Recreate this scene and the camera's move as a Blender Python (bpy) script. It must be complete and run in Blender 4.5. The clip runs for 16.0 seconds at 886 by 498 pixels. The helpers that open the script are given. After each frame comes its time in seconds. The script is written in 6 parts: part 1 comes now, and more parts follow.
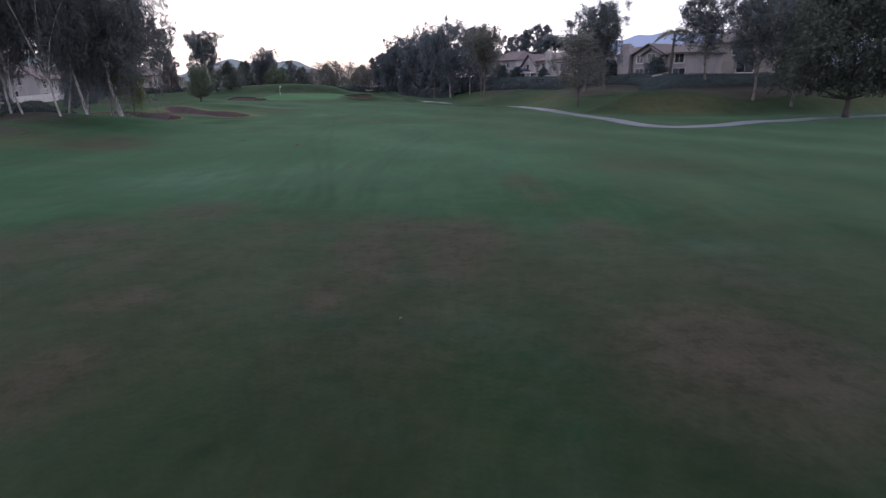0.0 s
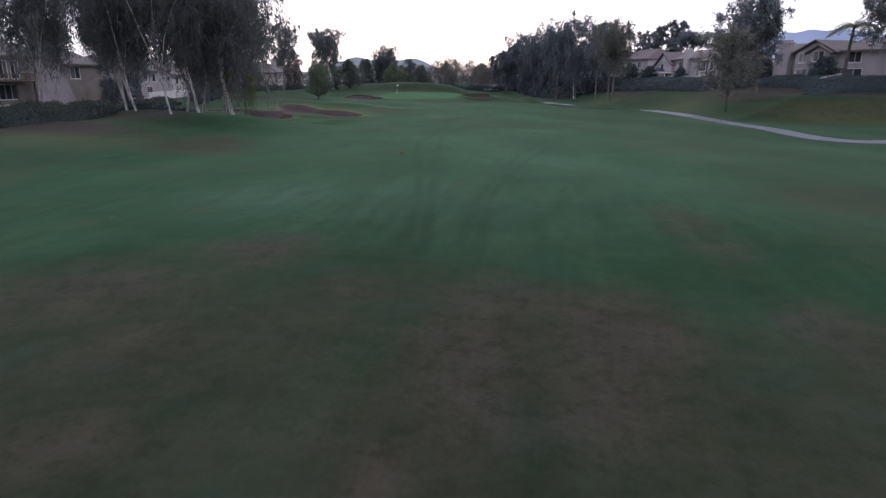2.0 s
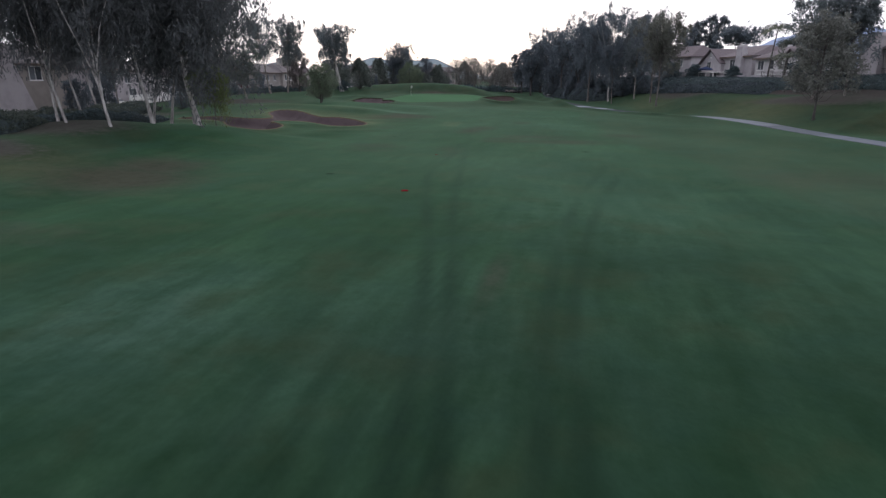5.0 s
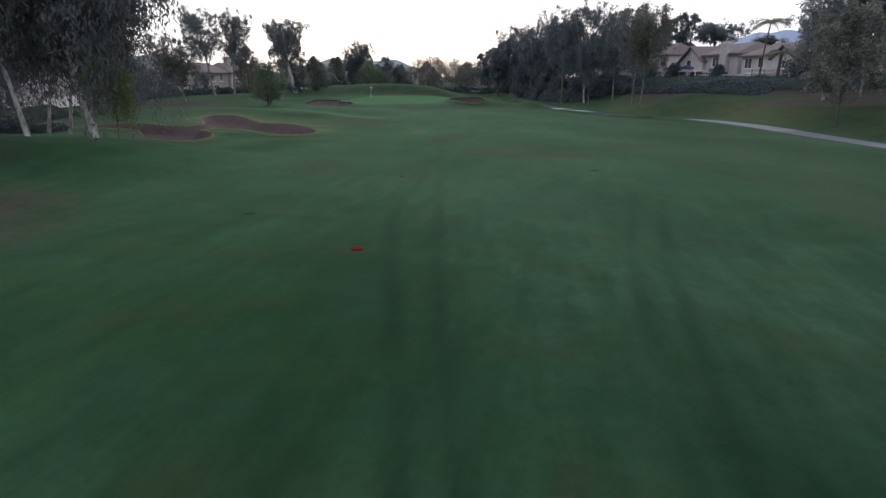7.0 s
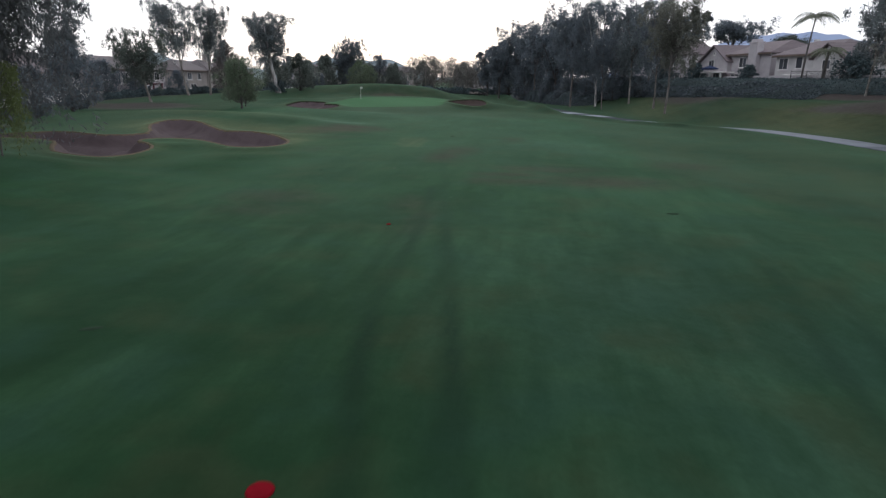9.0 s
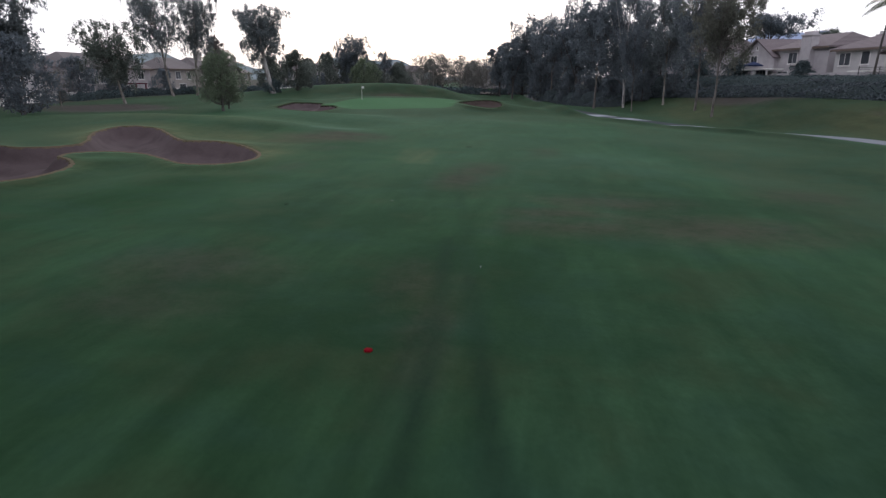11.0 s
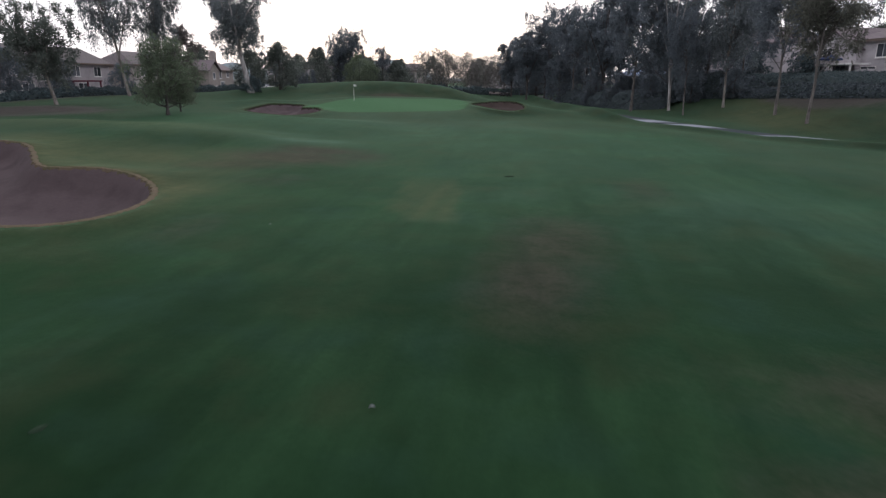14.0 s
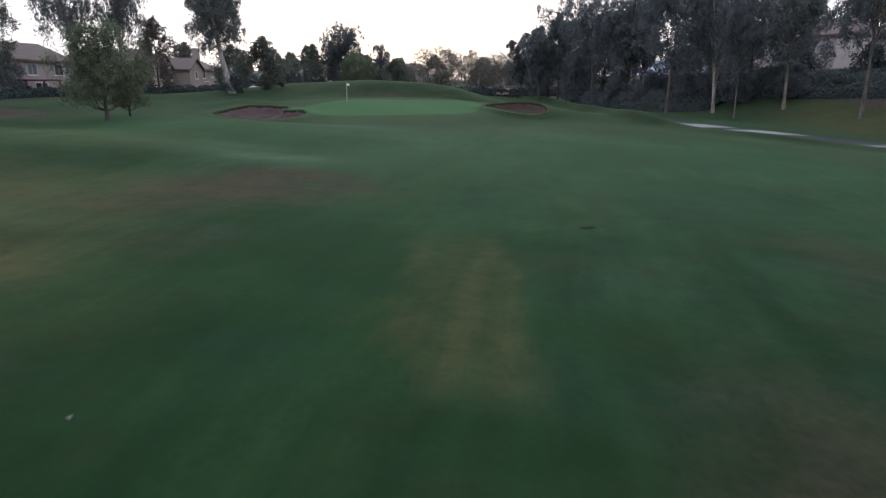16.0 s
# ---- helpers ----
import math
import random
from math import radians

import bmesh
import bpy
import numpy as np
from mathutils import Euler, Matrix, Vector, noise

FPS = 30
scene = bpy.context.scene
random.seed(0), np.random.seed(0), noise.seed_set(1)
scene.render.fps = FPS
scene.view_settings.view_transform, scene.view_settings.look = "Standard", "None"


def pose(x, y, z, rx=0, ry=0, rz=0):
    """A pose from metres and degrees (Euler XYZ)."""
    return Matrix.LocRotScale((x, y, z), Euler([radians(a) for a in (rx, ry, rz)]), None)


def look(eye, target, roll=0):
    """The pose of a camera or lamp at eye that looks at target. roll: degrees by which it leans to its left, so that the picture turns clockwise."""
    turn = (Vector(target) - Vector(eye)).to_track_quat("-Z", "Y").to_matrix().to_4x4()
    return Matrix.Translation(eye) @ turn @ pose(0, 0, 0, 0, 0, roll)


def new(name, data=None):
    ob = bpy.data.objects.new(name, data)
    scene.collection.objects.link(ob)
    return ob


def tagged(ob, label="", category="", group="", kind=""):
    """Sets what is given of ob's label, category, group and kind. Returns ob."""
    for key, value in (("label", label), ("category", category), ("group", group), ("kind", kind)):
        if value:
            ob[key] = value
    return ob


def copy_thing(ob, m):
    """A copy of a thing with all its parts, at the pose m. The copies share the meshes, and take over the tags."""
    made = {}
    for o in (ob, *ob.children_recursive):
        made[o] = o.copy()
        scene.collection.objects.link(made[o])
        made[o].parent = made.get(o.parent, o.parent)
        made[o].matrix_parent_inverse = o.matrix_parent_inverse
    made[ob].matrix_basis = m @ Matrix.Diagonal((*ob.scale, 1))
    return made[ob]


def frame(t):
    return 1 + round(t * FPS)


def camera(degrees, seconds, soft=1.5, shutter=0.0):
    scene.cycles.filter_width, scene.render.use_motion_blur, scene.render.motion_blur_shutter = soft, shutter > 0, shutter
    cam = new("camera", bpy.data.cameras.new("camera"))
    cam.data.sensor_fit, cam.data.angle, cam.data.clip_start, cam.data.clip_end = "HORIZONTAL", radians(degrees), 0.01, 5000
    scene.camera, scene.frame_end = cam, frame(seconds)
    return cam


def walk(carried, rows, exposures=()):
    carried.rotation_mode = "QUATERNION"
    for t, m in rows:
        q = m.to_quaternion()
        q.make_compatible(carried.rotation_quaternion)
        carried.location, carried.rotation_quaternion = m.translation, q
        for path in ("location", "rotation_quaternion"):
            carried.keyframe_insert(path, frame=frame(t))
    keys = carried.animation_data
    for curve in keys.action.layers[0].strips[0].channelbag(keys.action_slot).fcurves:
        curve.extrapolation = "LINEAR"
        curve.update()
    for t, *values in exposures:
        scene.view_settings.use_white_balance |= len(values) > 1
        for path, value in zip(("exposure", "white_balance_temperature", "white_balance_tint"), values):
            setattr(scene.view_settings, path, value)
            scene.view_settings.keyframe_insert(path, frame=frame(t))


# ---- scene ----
cam = camera(71.8, 16.0, soft=1.3, shutter=0.4)
PATH = [
    (0, (0.289, 0.196, 5.53), (0.283, 2.123, 4.994), -0.4),
    (0.5, (0.15, 1.746, 5.523), (0.063, 3.671, 4.987), -0.3),
    (1, (0.002, 3.539, 5.536), (-0.195, 5.456, 4.999), -0.1),
    (1.5, (-0.215, 5.685, 5.588), (-0.536, 7.584, 5.05), 0.0),
    (2, (-0.496, 7.876, 5.659), (-0.856, 9.768, 5.12), 0.1),
    (2.5, (-0.81, 10.201, 5.716), (-1.194, 12.089, 5.176), 0.0),
    (3, (-1.236, 12.61, 5.792), (-1.638, 14.493, 5.252), -0.0),
    (3.5, (-1.872, 15.202, 5.755), (-2.285, 17.084, 5.216), -0.0),
    (3.7, (-2.144, 16.185, 5.752), (-2.559, 18.065, 5.213), -0.0),
    (5.8, (-4.888, 27.728, 5.666), (-5.297, 29.611, 5.128), 0.0),
    (6, (-5.23, 28.787, 5.619), (-5.603, 30.677, 5.082), -0.1),
    (6.5, (-5.861, 31.627, 5.58), (-6.17, 33.529, 5.043), -0.1),
    (7, (-6.533, 34.598, 5.52), (-6.832, 36.501, 4.984), -0.1),
    (7.5, (-7.156, 37.577, 5.431), (-7.451, 39.481, 4.895), -0.2),
    (8, (-7.762, 40.546, 5.447), (-8.052, 42.451, 4.91), 0.0),
    (8.5, (-8.42, 43.605, 5.397), (-8.703, 45.512, 4.862), 0.2),
    (9, (-8.929, 46.765, 5.442), (-9.209, 48.672, 4.907), 0.3),
    (11.5, (-11.784, 61.372, 5.072), (-12.089, 63.274, 4.538), 0.2),
    (12, (-12.43, 64.362, 4.987), (-12.735, 66.265, 4.453), 0.2),
    (12.5, (-13.114, 67.227, 4.89), (-13.419, 69.131, 4.357), 0.2),
    (13, (-13.825, 70.154, 4.765), (-14.128, 72.058, 4.233), 0.2),
    (13.5, (-14.436, 73.059, 4.698), (-14.739, 74.962, 4.166), 0.3),
    (14, (-15.158, 76.025, 4.617), (-15.46, 77.929, 4.085), 0.3),
    (14.5, (-15.833, 78.96, 4.492), (-16.134, 80.865, 3.961), 0.3),
    (15, (-16.552, 81.875, 4.416), (-16.854, 83.779, 3.886), 0.3),
    (15.5, (-17.241, 84.943, 4.278), (-17.544, 86.849, 3.75), 0.2),
    (16, (-17.995, 87.96, 4.163), (-18.297, 89.866, 3.636), 0.2),
]
walk(cam, [(t, look(eye, target, roll)) for t, eye, target, roll in PATH], exposures=[(0, 0.42, 6200, 21), (3.7, 0.42, 6200, 21), (6, 0.42, 6450, 9), (9.2, 0.44, 6400, 9), (12, 0.43, 6500, 15), (16, 0.48, 6600, 13)])

# ---- world and light ----
world = bpy.data.worlds.new("dusk_sky")
world.use_nodes = True
scene.world = world
_n = world.node_tree.nodes
_bg = _n["Background"]
_sky = _n.new("ShaderNodeTexSky")
_sky.sky_type = "NISHITA"
_sky.sun_disc = False
_sky.sun_elevation = radians(14)
_sky.sun_rotation = radians(-12)
_sky.air_density = 1.0
_sky.dust_density = 2.0
_sky.ozone_density = 2.0
# thin even cloud in front of the clear sky
_cloud = _n.new("ShaderNodeMix")
_cloud.data_type = "RGBA"
_cloud.inputs[0].default_value = 0.88
_cloud.inputs[7].default_value = (8.2, 8.3, 9.1, 1)
world.node_tree.links.new(_sky.outputs[0], _cloud.inputs[6])
world.node_tree.links.new(_cloud.outputs[2], _bg.inputs[0])
_bg.inputs[1].default_value = 0.11
sun_data = bpy.data.lights.new("sun", "SUN")
sun_data.energy = 0.5
sun_data.angle = radians(40)
sun_data.color = (1.0, 0.93, 0.86)
sun = new("sun", sun_data)
# low sun ahead of the walk, slightly to its left
sun.matrix_world = look((0, 0, 0), (math.sin(radians(10)), -math.cos(radians(10)), -math.tan(radians(14))))

# ---- materials ----


class Nodes:
    """A small builder for node materials."""

    def __init__(self, name):
        self.m = bpy.data.materials.new(name)
        self.m.use_nodes = True
        self.t = self.m.node_tree
        self.p = self.t.nodes["Principled BSDF"]
        self.out = self.t.nodes["Material Output"]
        self.co = self.t.nodes.new("ShaderNodeTexCoord").outputs["Object"]

    def add(self, kind, **sets):
        n = self.t.nodes.new(kind)
        for k, v in sets.items():
            n.inputs[k].default_value = v
        return n

    def link(self, a, b):
        self.t.links.new(a, b)

    def noise(self, scale, detail=4.0, rough=0.6, stretch=None):
        n = self.add("ShaderNodeTexNoise", Scale=scale, Detail=detail, Roughness=rough)
        if stretch:
            m = self.add("ShaderNodeMapping")
            m.inputs["Scale"].default_value = stretch
            self.link(self.co, m.inputs[0])
            self.link(m.outputs[0], n.inputs["Vector"])
        else:
            self.link(self.co, n.inputs["Vector"])
        return n.outputs["Fac"]

    def ramp(self, fac, stops):
        r = self.t.nodes.new("ShaderNodeValToRGB")
        while len(r.color_ramp.elements) < len(stops):
            r.color_ramp.elements.new(0.5)
        for e, (at, c) in zip(r.color_ramp.elements, stops):
            e.position = at
            e.color = (*c, 1) if len(c) == 3 else c
        self.link(fac, r.inputs[0])
        return r.outputs[0]

    def value_map(self, fac, a, b, c, d):
        r = self.add("ShaderNodeMapRange")
        for i, v in zip((1, 2, 3, 4), (a, b, c, d)):
            r.inputs[i].default_value = v
        self.link(fac, r.inputs[0])
        return r.outputs[0]

    def mix(self, fac, a, b, mode="MIX"):
        n = self.t.nodes.new("ShaderNodeMix")
        n.data_type, n.blend_type = "RGBA", mode
        for sock, v in ((n.inputs[0], fac), (n.inputs[6], a), (n.inputs[7], b)):
            if isinstance(v, bpy.types.NodeSocket):
                self.link(v, sock)
            elif isinstance(v, tuple):
                sock.default_value = (*v, 1)
            else:
                sock.default_value = v
        return n.outputs[2]

    def math(self, op, a, b=0.5):
        n = self.t.nodes.new("ShaderNodeMath")
        n.operation = op
        for sock, v in zip(n.inputs, (a, b)):
            if isinstance(v, bpy.types.NodeSocket):
                self.link(v, sock)
            else:
                sock.default_value = v
        return n.outputs[0]

    def attr(self, name):
        n = self.t.nodes.new("ShaderNodeAttribute")
        n.attribute_name = name
        return n.outputs["Fac"]

    def bump(self, height, strength, distance):
        b = self.add("ShaderNodeBump", Strength=strength, Distance=distance)
        self.link(height, b.inputs["Height"])
        self.link(b.outputs[0], self.p.inputs["Normal"])

    def done(self, colour, rough=0.8, metal=0.0, specular=0.5):
        if isinstance(colour, tuple):
            self.p.inputs["Base Color"].default_value = (*colour, 1)
        else:
            self.link(colour, self.p.inputs["Base Color"])
        if isinstance(rough, bpy.types.NodeSocket):
            self.link(rough, self.p.inputs["Roughness"])
        else:
            self.p.inputs["Roughness"].default_value = rough
        self.p.inputs["Metallic"].default_value = metal
        self.p.inputs["Specular IOR Level"].default_value = specular
        return self.m


def grass_material():
    """Mown turf: two tones of grass, dew, lush and worn areas given by the sheet's attributes, their edges broken up by noise."""
    n = Nodes("grass")
    fine, small, mid, wide = n.noise(9.0, 5, 0.65), n.noise(2.2, 5, 0.7), n.noise(0.55, 5, 0.65), n.noise(0.11, 4, 0.6)
    streak = n.noise(0.8, 4, 0.6, (1.6, 0.28, 1.0))
    blotch = n.noise(0.28, 5, 0.65, (1.0, 0.6, 1.0))
    broken = n.math("ADD", n.math("MULTIPLY", mid, 0.55), n.math("ADD", n.math("MULTIPLY", small, 0.3), n.math("MULTIPLY", fine, 0.15)))

    def ragged(name, low=0.12, high=0.95, push=0.95):
        """An area with a torn edge: its strength plus noise, cut at a threshold."""
        f = n.math("ADD", n.attr(name), n.math("MULTIPLY", n.math("SUBTRACT", broken, 0.5), push))
        return n.math("MULTIPLY", n.value_map(f, low, high, 0.0, 1.0), n.value_map(n.attr(name), 0.02, 0.30, 0.0, 1.0))

    rough = n.mix(n.value_map(blotch, 0.35, 0.65, 0, 1), (0.0175, 0.0320, 0.0180), (0.0370, 0.0455, 0.0270))
    fair = n.mix(n.value_map(streak, 0.3, 0.7, 0, 1), (0.0155, 0.0400, 0.0195), (0.0275, 0.0650, 0.0320))
    fair = n.mix(n.value_map(wide, 0.45, 0.56, 0, 0.8), fair, (0.0122, 0.0340, 0.0160))
    band = n.noise(1.0, 3, 0.5, (0.17, 0.05, 1.0))
    lush = n.attr("lush")
    fair = n.mix(n.math("MULTIPLY", lush, n.value_map(streak, 0.3, 0.6, 0.5, 1.0)), fair, (0.0115, 0.0460, 0.0160))
    green = n.mix(mid, (0.0300, 0.0880, 0.0360), (0.0390, 0.1000, 0.0440))
    rough = n.mix(n.math("MULTIPLY", lush, 0.9), rough, (0.0100, 0.0390, 0.0135))
    col = n.mix(n.attr("fairway"), rough, fair)
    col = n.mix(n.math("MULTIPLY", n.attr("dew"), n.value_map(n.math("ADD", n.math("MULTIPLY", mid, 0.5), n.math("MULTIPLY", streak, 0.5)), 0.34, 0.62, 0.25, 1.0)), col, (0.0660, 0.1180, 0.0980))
    col = n.mix(n.value_map(band, 0.36, 0.62, 0.6, 0.0), col, (0.5, 0.54, 0.5), "MULTIPLY")
    hue = n.noise(0.33, 3, 0.55)
    col = n.mix(n.value_map(hue, 0.52, 0.68, 0.0, 0.5), col, (0.0300, 0.0410, 0.0210))
    col = n.mix(n.value_map(hue, 0.48, 0.32, 0.0, 0.4), col, (0.0185, 0.0480, 0.0350))
    # pale teal streaks: the glint of dew put into the colour
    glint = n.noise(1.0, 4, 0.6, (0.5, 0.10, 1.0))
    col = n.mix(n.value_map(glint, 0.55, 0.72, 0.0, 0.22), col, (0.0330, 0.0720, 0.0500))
    col = n.mix(n.attr("putting"), col, green)
    worn = n.mix(n.value_map(broken, 0.38, 0.62, 0, 1), (0.0380, 0.0325, 0.0260), (0.0680, 0.0575, 0.0480))
    worn = n.mix(n.value_map(small, 0.50, 0.72, 0.0, 0.45), worn, (0.0180, 0.0200, 0.0160))
    patch = n.math("MULTIPLY", ragged("dry"), 0.9)
    col = n.mix(patch, col, worn)
    straw = n.mix(mid, (0.0850, 0.0760, 0.0390), (0.1200, 0.1040, 0.0580))
    col = n.mix(n.math("MULTIPLY", n.attr("straw"), n.value_map(n.math("ADD", n.math("MULTIPLY", mid, 0.5), n.math("MULTIPLY", streak, 0.5)), 0.34, 0.58, 0.5, 1.0)), col, straw)
    soil = n.mix(small, (0.0480, 0.0395, 0.0400), (0.0820, 0.0680, 0.0690))
    col = n.mix(n.math("MULTIPLY", ragged("soil", 0.32, 0.60, 1.1), n.value_map(blotch, 0.3, 0.55, 0.7, 1.0)), col, soil)
    col = n.mix(n.math("MULTIPLY", n.attr("track"), n.value_map(small, 0.3, 0.6, 0.45, 0.95)), col, (0.0090, 0.0215, 0.0140))
    col = n.mix(n.value_map(small, 0.3, 0.7, 0.22, 0.0), col, (0.3, 0.34, 0.3), "MULTIPLY")
    col = n.mix(n.value_map(fine, 0.3, 0.7, 0.2, 0.0), col, (0.2, 0.25, 0.2), "MULTIPLY")
    bare = n.math("MAXIMUM", n.attr("soil"), n.math("MULTIPLY", patch, 0.7))
    n.link(n.math("MULTIPLY", n.value_map(bare, 0.0, 1.0, 0.150, 0.02), n.value_map(lush, 0.3, 1.0, 1.0, 0.4)), n.p.inputs["Sheen Weight"])
    n.p.inputs["Sheen Roughness"].default_value = 0.28
    n.p.inputs["Sheen Tint"].default_value = (0.40, 0.86, 0.52, 1)
    n.bump(n.math("ADD", fine, n.math("MULTIPLY", mid, 2.0)), 0.15, 0.04)
    col = n.mix(1.0, col, (0.90, 0.93, 0.88), "MULTIPLY")
    return n.done(col, 1.0, specular=0.03)


def simple_material(name, a, b, scale=3.0, rough=0.85, metal=0.0, bump=0.2, specular=0.4, stain=None):
    """Two tones at a fine scale, stains at a wide one."""
    n = Nodes(name)
    fine, wide = n.noise(scale * 8, 5, 0.65), n.noise(scale * 0.6, 4, 0.6)
    col = n.mix(fine, a, b)
    dark = stain or tuple(v * 0.7 for v in a)
    col = n.mix(n.value_map(wide, 0.45, 0.7, 0.0, 0.6), col, dark)
    n.bump(fine, bump, 0.02)
    return n.done(col, rough, metal, specular)


def leaf_material(name, dark, light, through_light=0.4):
    n = Nodes(name)
    geo = n.t.nodes.new("ShaderNodeNewGeometry")
    info = n.t.nodes.new("ShaderNodeObjectInfo")
    col = n.mix(geo.outputs["Random Per Island"], dark, light)
    col = n.mix(n.math("MULTIPLY", info.outputs["Random"], 0.35), col, tuple(v * 0.6 for v in dark))
    n.done(col, 0.55, 0, 0.3)
    tr = n.add("ShaderNodeBsdfTranslucent")
    n.link(col, tr.inputs[0])
    mx = n.add("ShaderNodeMixShader", Fac=through_light)
    n.link(n.p.outputs[0], mx.inputs[1])
    n.link(tr.outputs[0], mx.inputs[2])
    n.link(mx.outputs[0], n.out.inputs[0])
    return n.m


def bark_material(name, pale, dark, scale=1.5):
    n = Nodes(name)
    a, b = n.noise(scale, 5, 0.7, (3.0, 3.0, 0.7)), n.noise(14, 4, 0.6)
    col = n.ramp(a, [(0.35, dark), (0.55, pale), (0.75, tuple(min(1, v * 1.15) for v in pale))])
    n.bump(n.math("ADD", a, b), 0.5, 0.03)
    return n.done(col, 0.85, 0, 0.2)


def tile_roof_material(name, a, b):
    n = Nodes(name)
    w = n.add("ShaderNodeTexWave", Scale=1.6, Distortion=0.6, Detail=2.0)
    w.bands_direction = "Z"
    n.link(n.co, w.inputs[0])
    col = n.mix(n.noise(5, 5, 0.7), a, b)
    col = n.mix(n.value_map(w.outputs["Fac"], 0.0, 0.4, 0.5, 0.0), col, tuple(v * 0.45 for v in a))
    n.bump(w.outputs["Fac"], 0.6, 0.06)
    return n.done(col, 0.85, 0, 0.25)


def glass_material():
    n = Nodes("window_glass")
    info = n.t.nodes.new("ShaderNodeObjectInfo")
    col = n.mix(n.noise(0.7, 2), (0.02, 0.022, 0.026), (0.05, 0.055, 0.065))
    # paler panes: reflected sky and blinds put into the glass colour
    col = n.mix(n.value_map(info.outputs["Random"], 0.25, 0.9, 0.0, 0.9), col, (0.17, 0.185, 0.21))
    return n.done(col, 0.06, 0, 0.7)


M_GRASS = grass_material()
M_LIP_GREEN = simple_material("turf_edge", (0.034, 0.062, 0.030), (0.055, 0.080, 0.042), 2.0, 0.95, bump=0.6, specular=0.05)
M_LIP = simple_material("straw_turf", (0.096, 0.077, 0.053), (0.136, 0.108, 0.076), 2.0, 0.95, bump=0.6, specular=0.05, stain=(0.07, 0.08, 0.04))
M_SAND = simple_material("bunker_sand", (0.064, 0.049, 0.051), (0.090, 0.070, 0.073), 1.2, 0.95, bump=0.5, specular=0.1)
# earth under the turf lip, its colour darkened for the shade there
M_EARTH_SHADE = simple_material("shaded_earth", (0.026, 0.021, 0.018), (0.040, 0.032, 0.028), 2.0, 1.0, bump=0.6, specular=0.02)
# darker copy of the sand: damp, with shade put into the colour
M_SAND_DARK = simple_material("damp_shaded_sand", (0.038, 0.028, 0.025), (0.056, 0.042, 0.038), 1.2, 0.9, bump=0.5, specular=0.1)


def path_material():
    n = Nodes("damp_concrete")
    fine, strip = n.noise(6, 5, 0.65), n.noise(0.5, 4, 0.6)
    pale = n.math("MULTIPLY", n.attr("pale"), n.value_map(strip, 0.3, 0.5, 0.7, 1.0))
    damp = n.mix(fine, (0.030, 0.040, 0.046), (0.050, 0.061, 0.070))
    col = n.mix(pale, damp, n.mix(fine, (0.235, 0.255, 0.295), (0.310, 0.335, 0.380)))
    n.bump(fine, 0.08, 0.01)
    return n.done(col, 0.75, 0, 0.06)


M_PATH = path_material()
M_LEAF_EUC = leaf_material("eucalyptus_leaf", (0.124, 0.146, 0.154), (0.178, 0.204, 0.212), 0.5)
M_LEAF_WEEP = leaf_material("weeping_leaf", (0.086, 0.096, 0.102), (0.126, 0.136, 0.142), 0.5)
M_LEAF_ROW = leaf_material("row_leaf", (0.106, 0.130, 0.149), (0.152, 0.180, 0.203), 0.5)
M_LEAF_DARK = leaf_material("dark_leaf", (0.092, 0.114, 0.098), (0.134, 0.160, 0.136))
M_LEAF_OLIVE = leaf_material("brownish_leaf", (0.112, 0.118, 0.100), (0.158, 0.162, 0.136), 0.5)
M_LEAF_WARM = leaf_material("olive_leaf", (0.124, 0.130, 0.118), (0.174, 0.180, 0.160))
M_LEAF_FRESH = leaf_material("fresh_leaf", (0.098, 0.132, 0.088), (0.138, 0.176, 0.116), 0.45)
M_LEAF_WILLOW = leaf_material("willow_leaf", (0.150, 0.195, 0.130), (0.205, 0.255, 0.170), 0.5)
M_LEAF_RUST = leaf_material("rusty_leaf", (0.115, 0.104, 0.102), (0.165, 0.146, 0.140))
M_LEAF_HEDGE = leaf_material("hedge_leaf", (0.050, 0.077, 0.083), (0.062, 0.091, 0.097), 0.15)
M_LEAF_UNDER = leaf_material("undergrowth_leaf", (0.051, 0.067, 0.078), (0.065, 0.084, 0.096), 0.1)
M_LEAF_LIGHT = leaf_material("light_leaf", (0.098, 0.132, 0.048), (0.142, 0.176, 0.064))
# greyed leaf colour in place of haze over the far belt
M_LEAF_HAZED = leaf_material("hazed_leaf", (0.100, 0.122, 0.108), (0.140, 0.164, 0.142), 0.45)
M_LEAF_DEEP = leaf_material("deep_leaf", (0.064, 0.080, 0.066), (0.088, 0.106, 0.086), 0.4)
M_LEAF_PALE = leaf_material("winter_leaf", (0.122, 0.120, 0.110), (0.178, 0.173, 0.156), 0.4)
M_LEAF_PALM = leaf_material("palm_leaf", (0.0871, 0.1142, 0.0670), (0.2000, 0.2000, 0.1581))
M_BARK_PALE = bark_material("pale_bark", (0.22, 0.205, 0.185), (0.085, 0.076, 0.066))
M_BARK_WHITE = bark_material("white_bark", (0.37, 0.355, 0.345), (0.125, 0.115, 0.107), 1.1)
M_BARK_GREY = bark_material("grey_bark", (0.150, 0.138, 0.128), (0.060, 0.054, 0.049))
M_BARK_DARK = bark_material("dark_bark", (0.090, 0.084, 0.080), (0.042, 0.039, 0.037))
M_STUCCO = simple_material("pinkish_stucco", (0.405, 0.382, 0.398), (0.465, 0.437, 0.450), 1.0, 0.92, bump=0.15, specular=0.15)
M_STUCCO_CREAM = simple_material("cream_stucco", (0.455, 0.442, 0.446), (0.515, 0.498, 0.498), 1.0, 0.92, bump=0.15, specular=0.15)
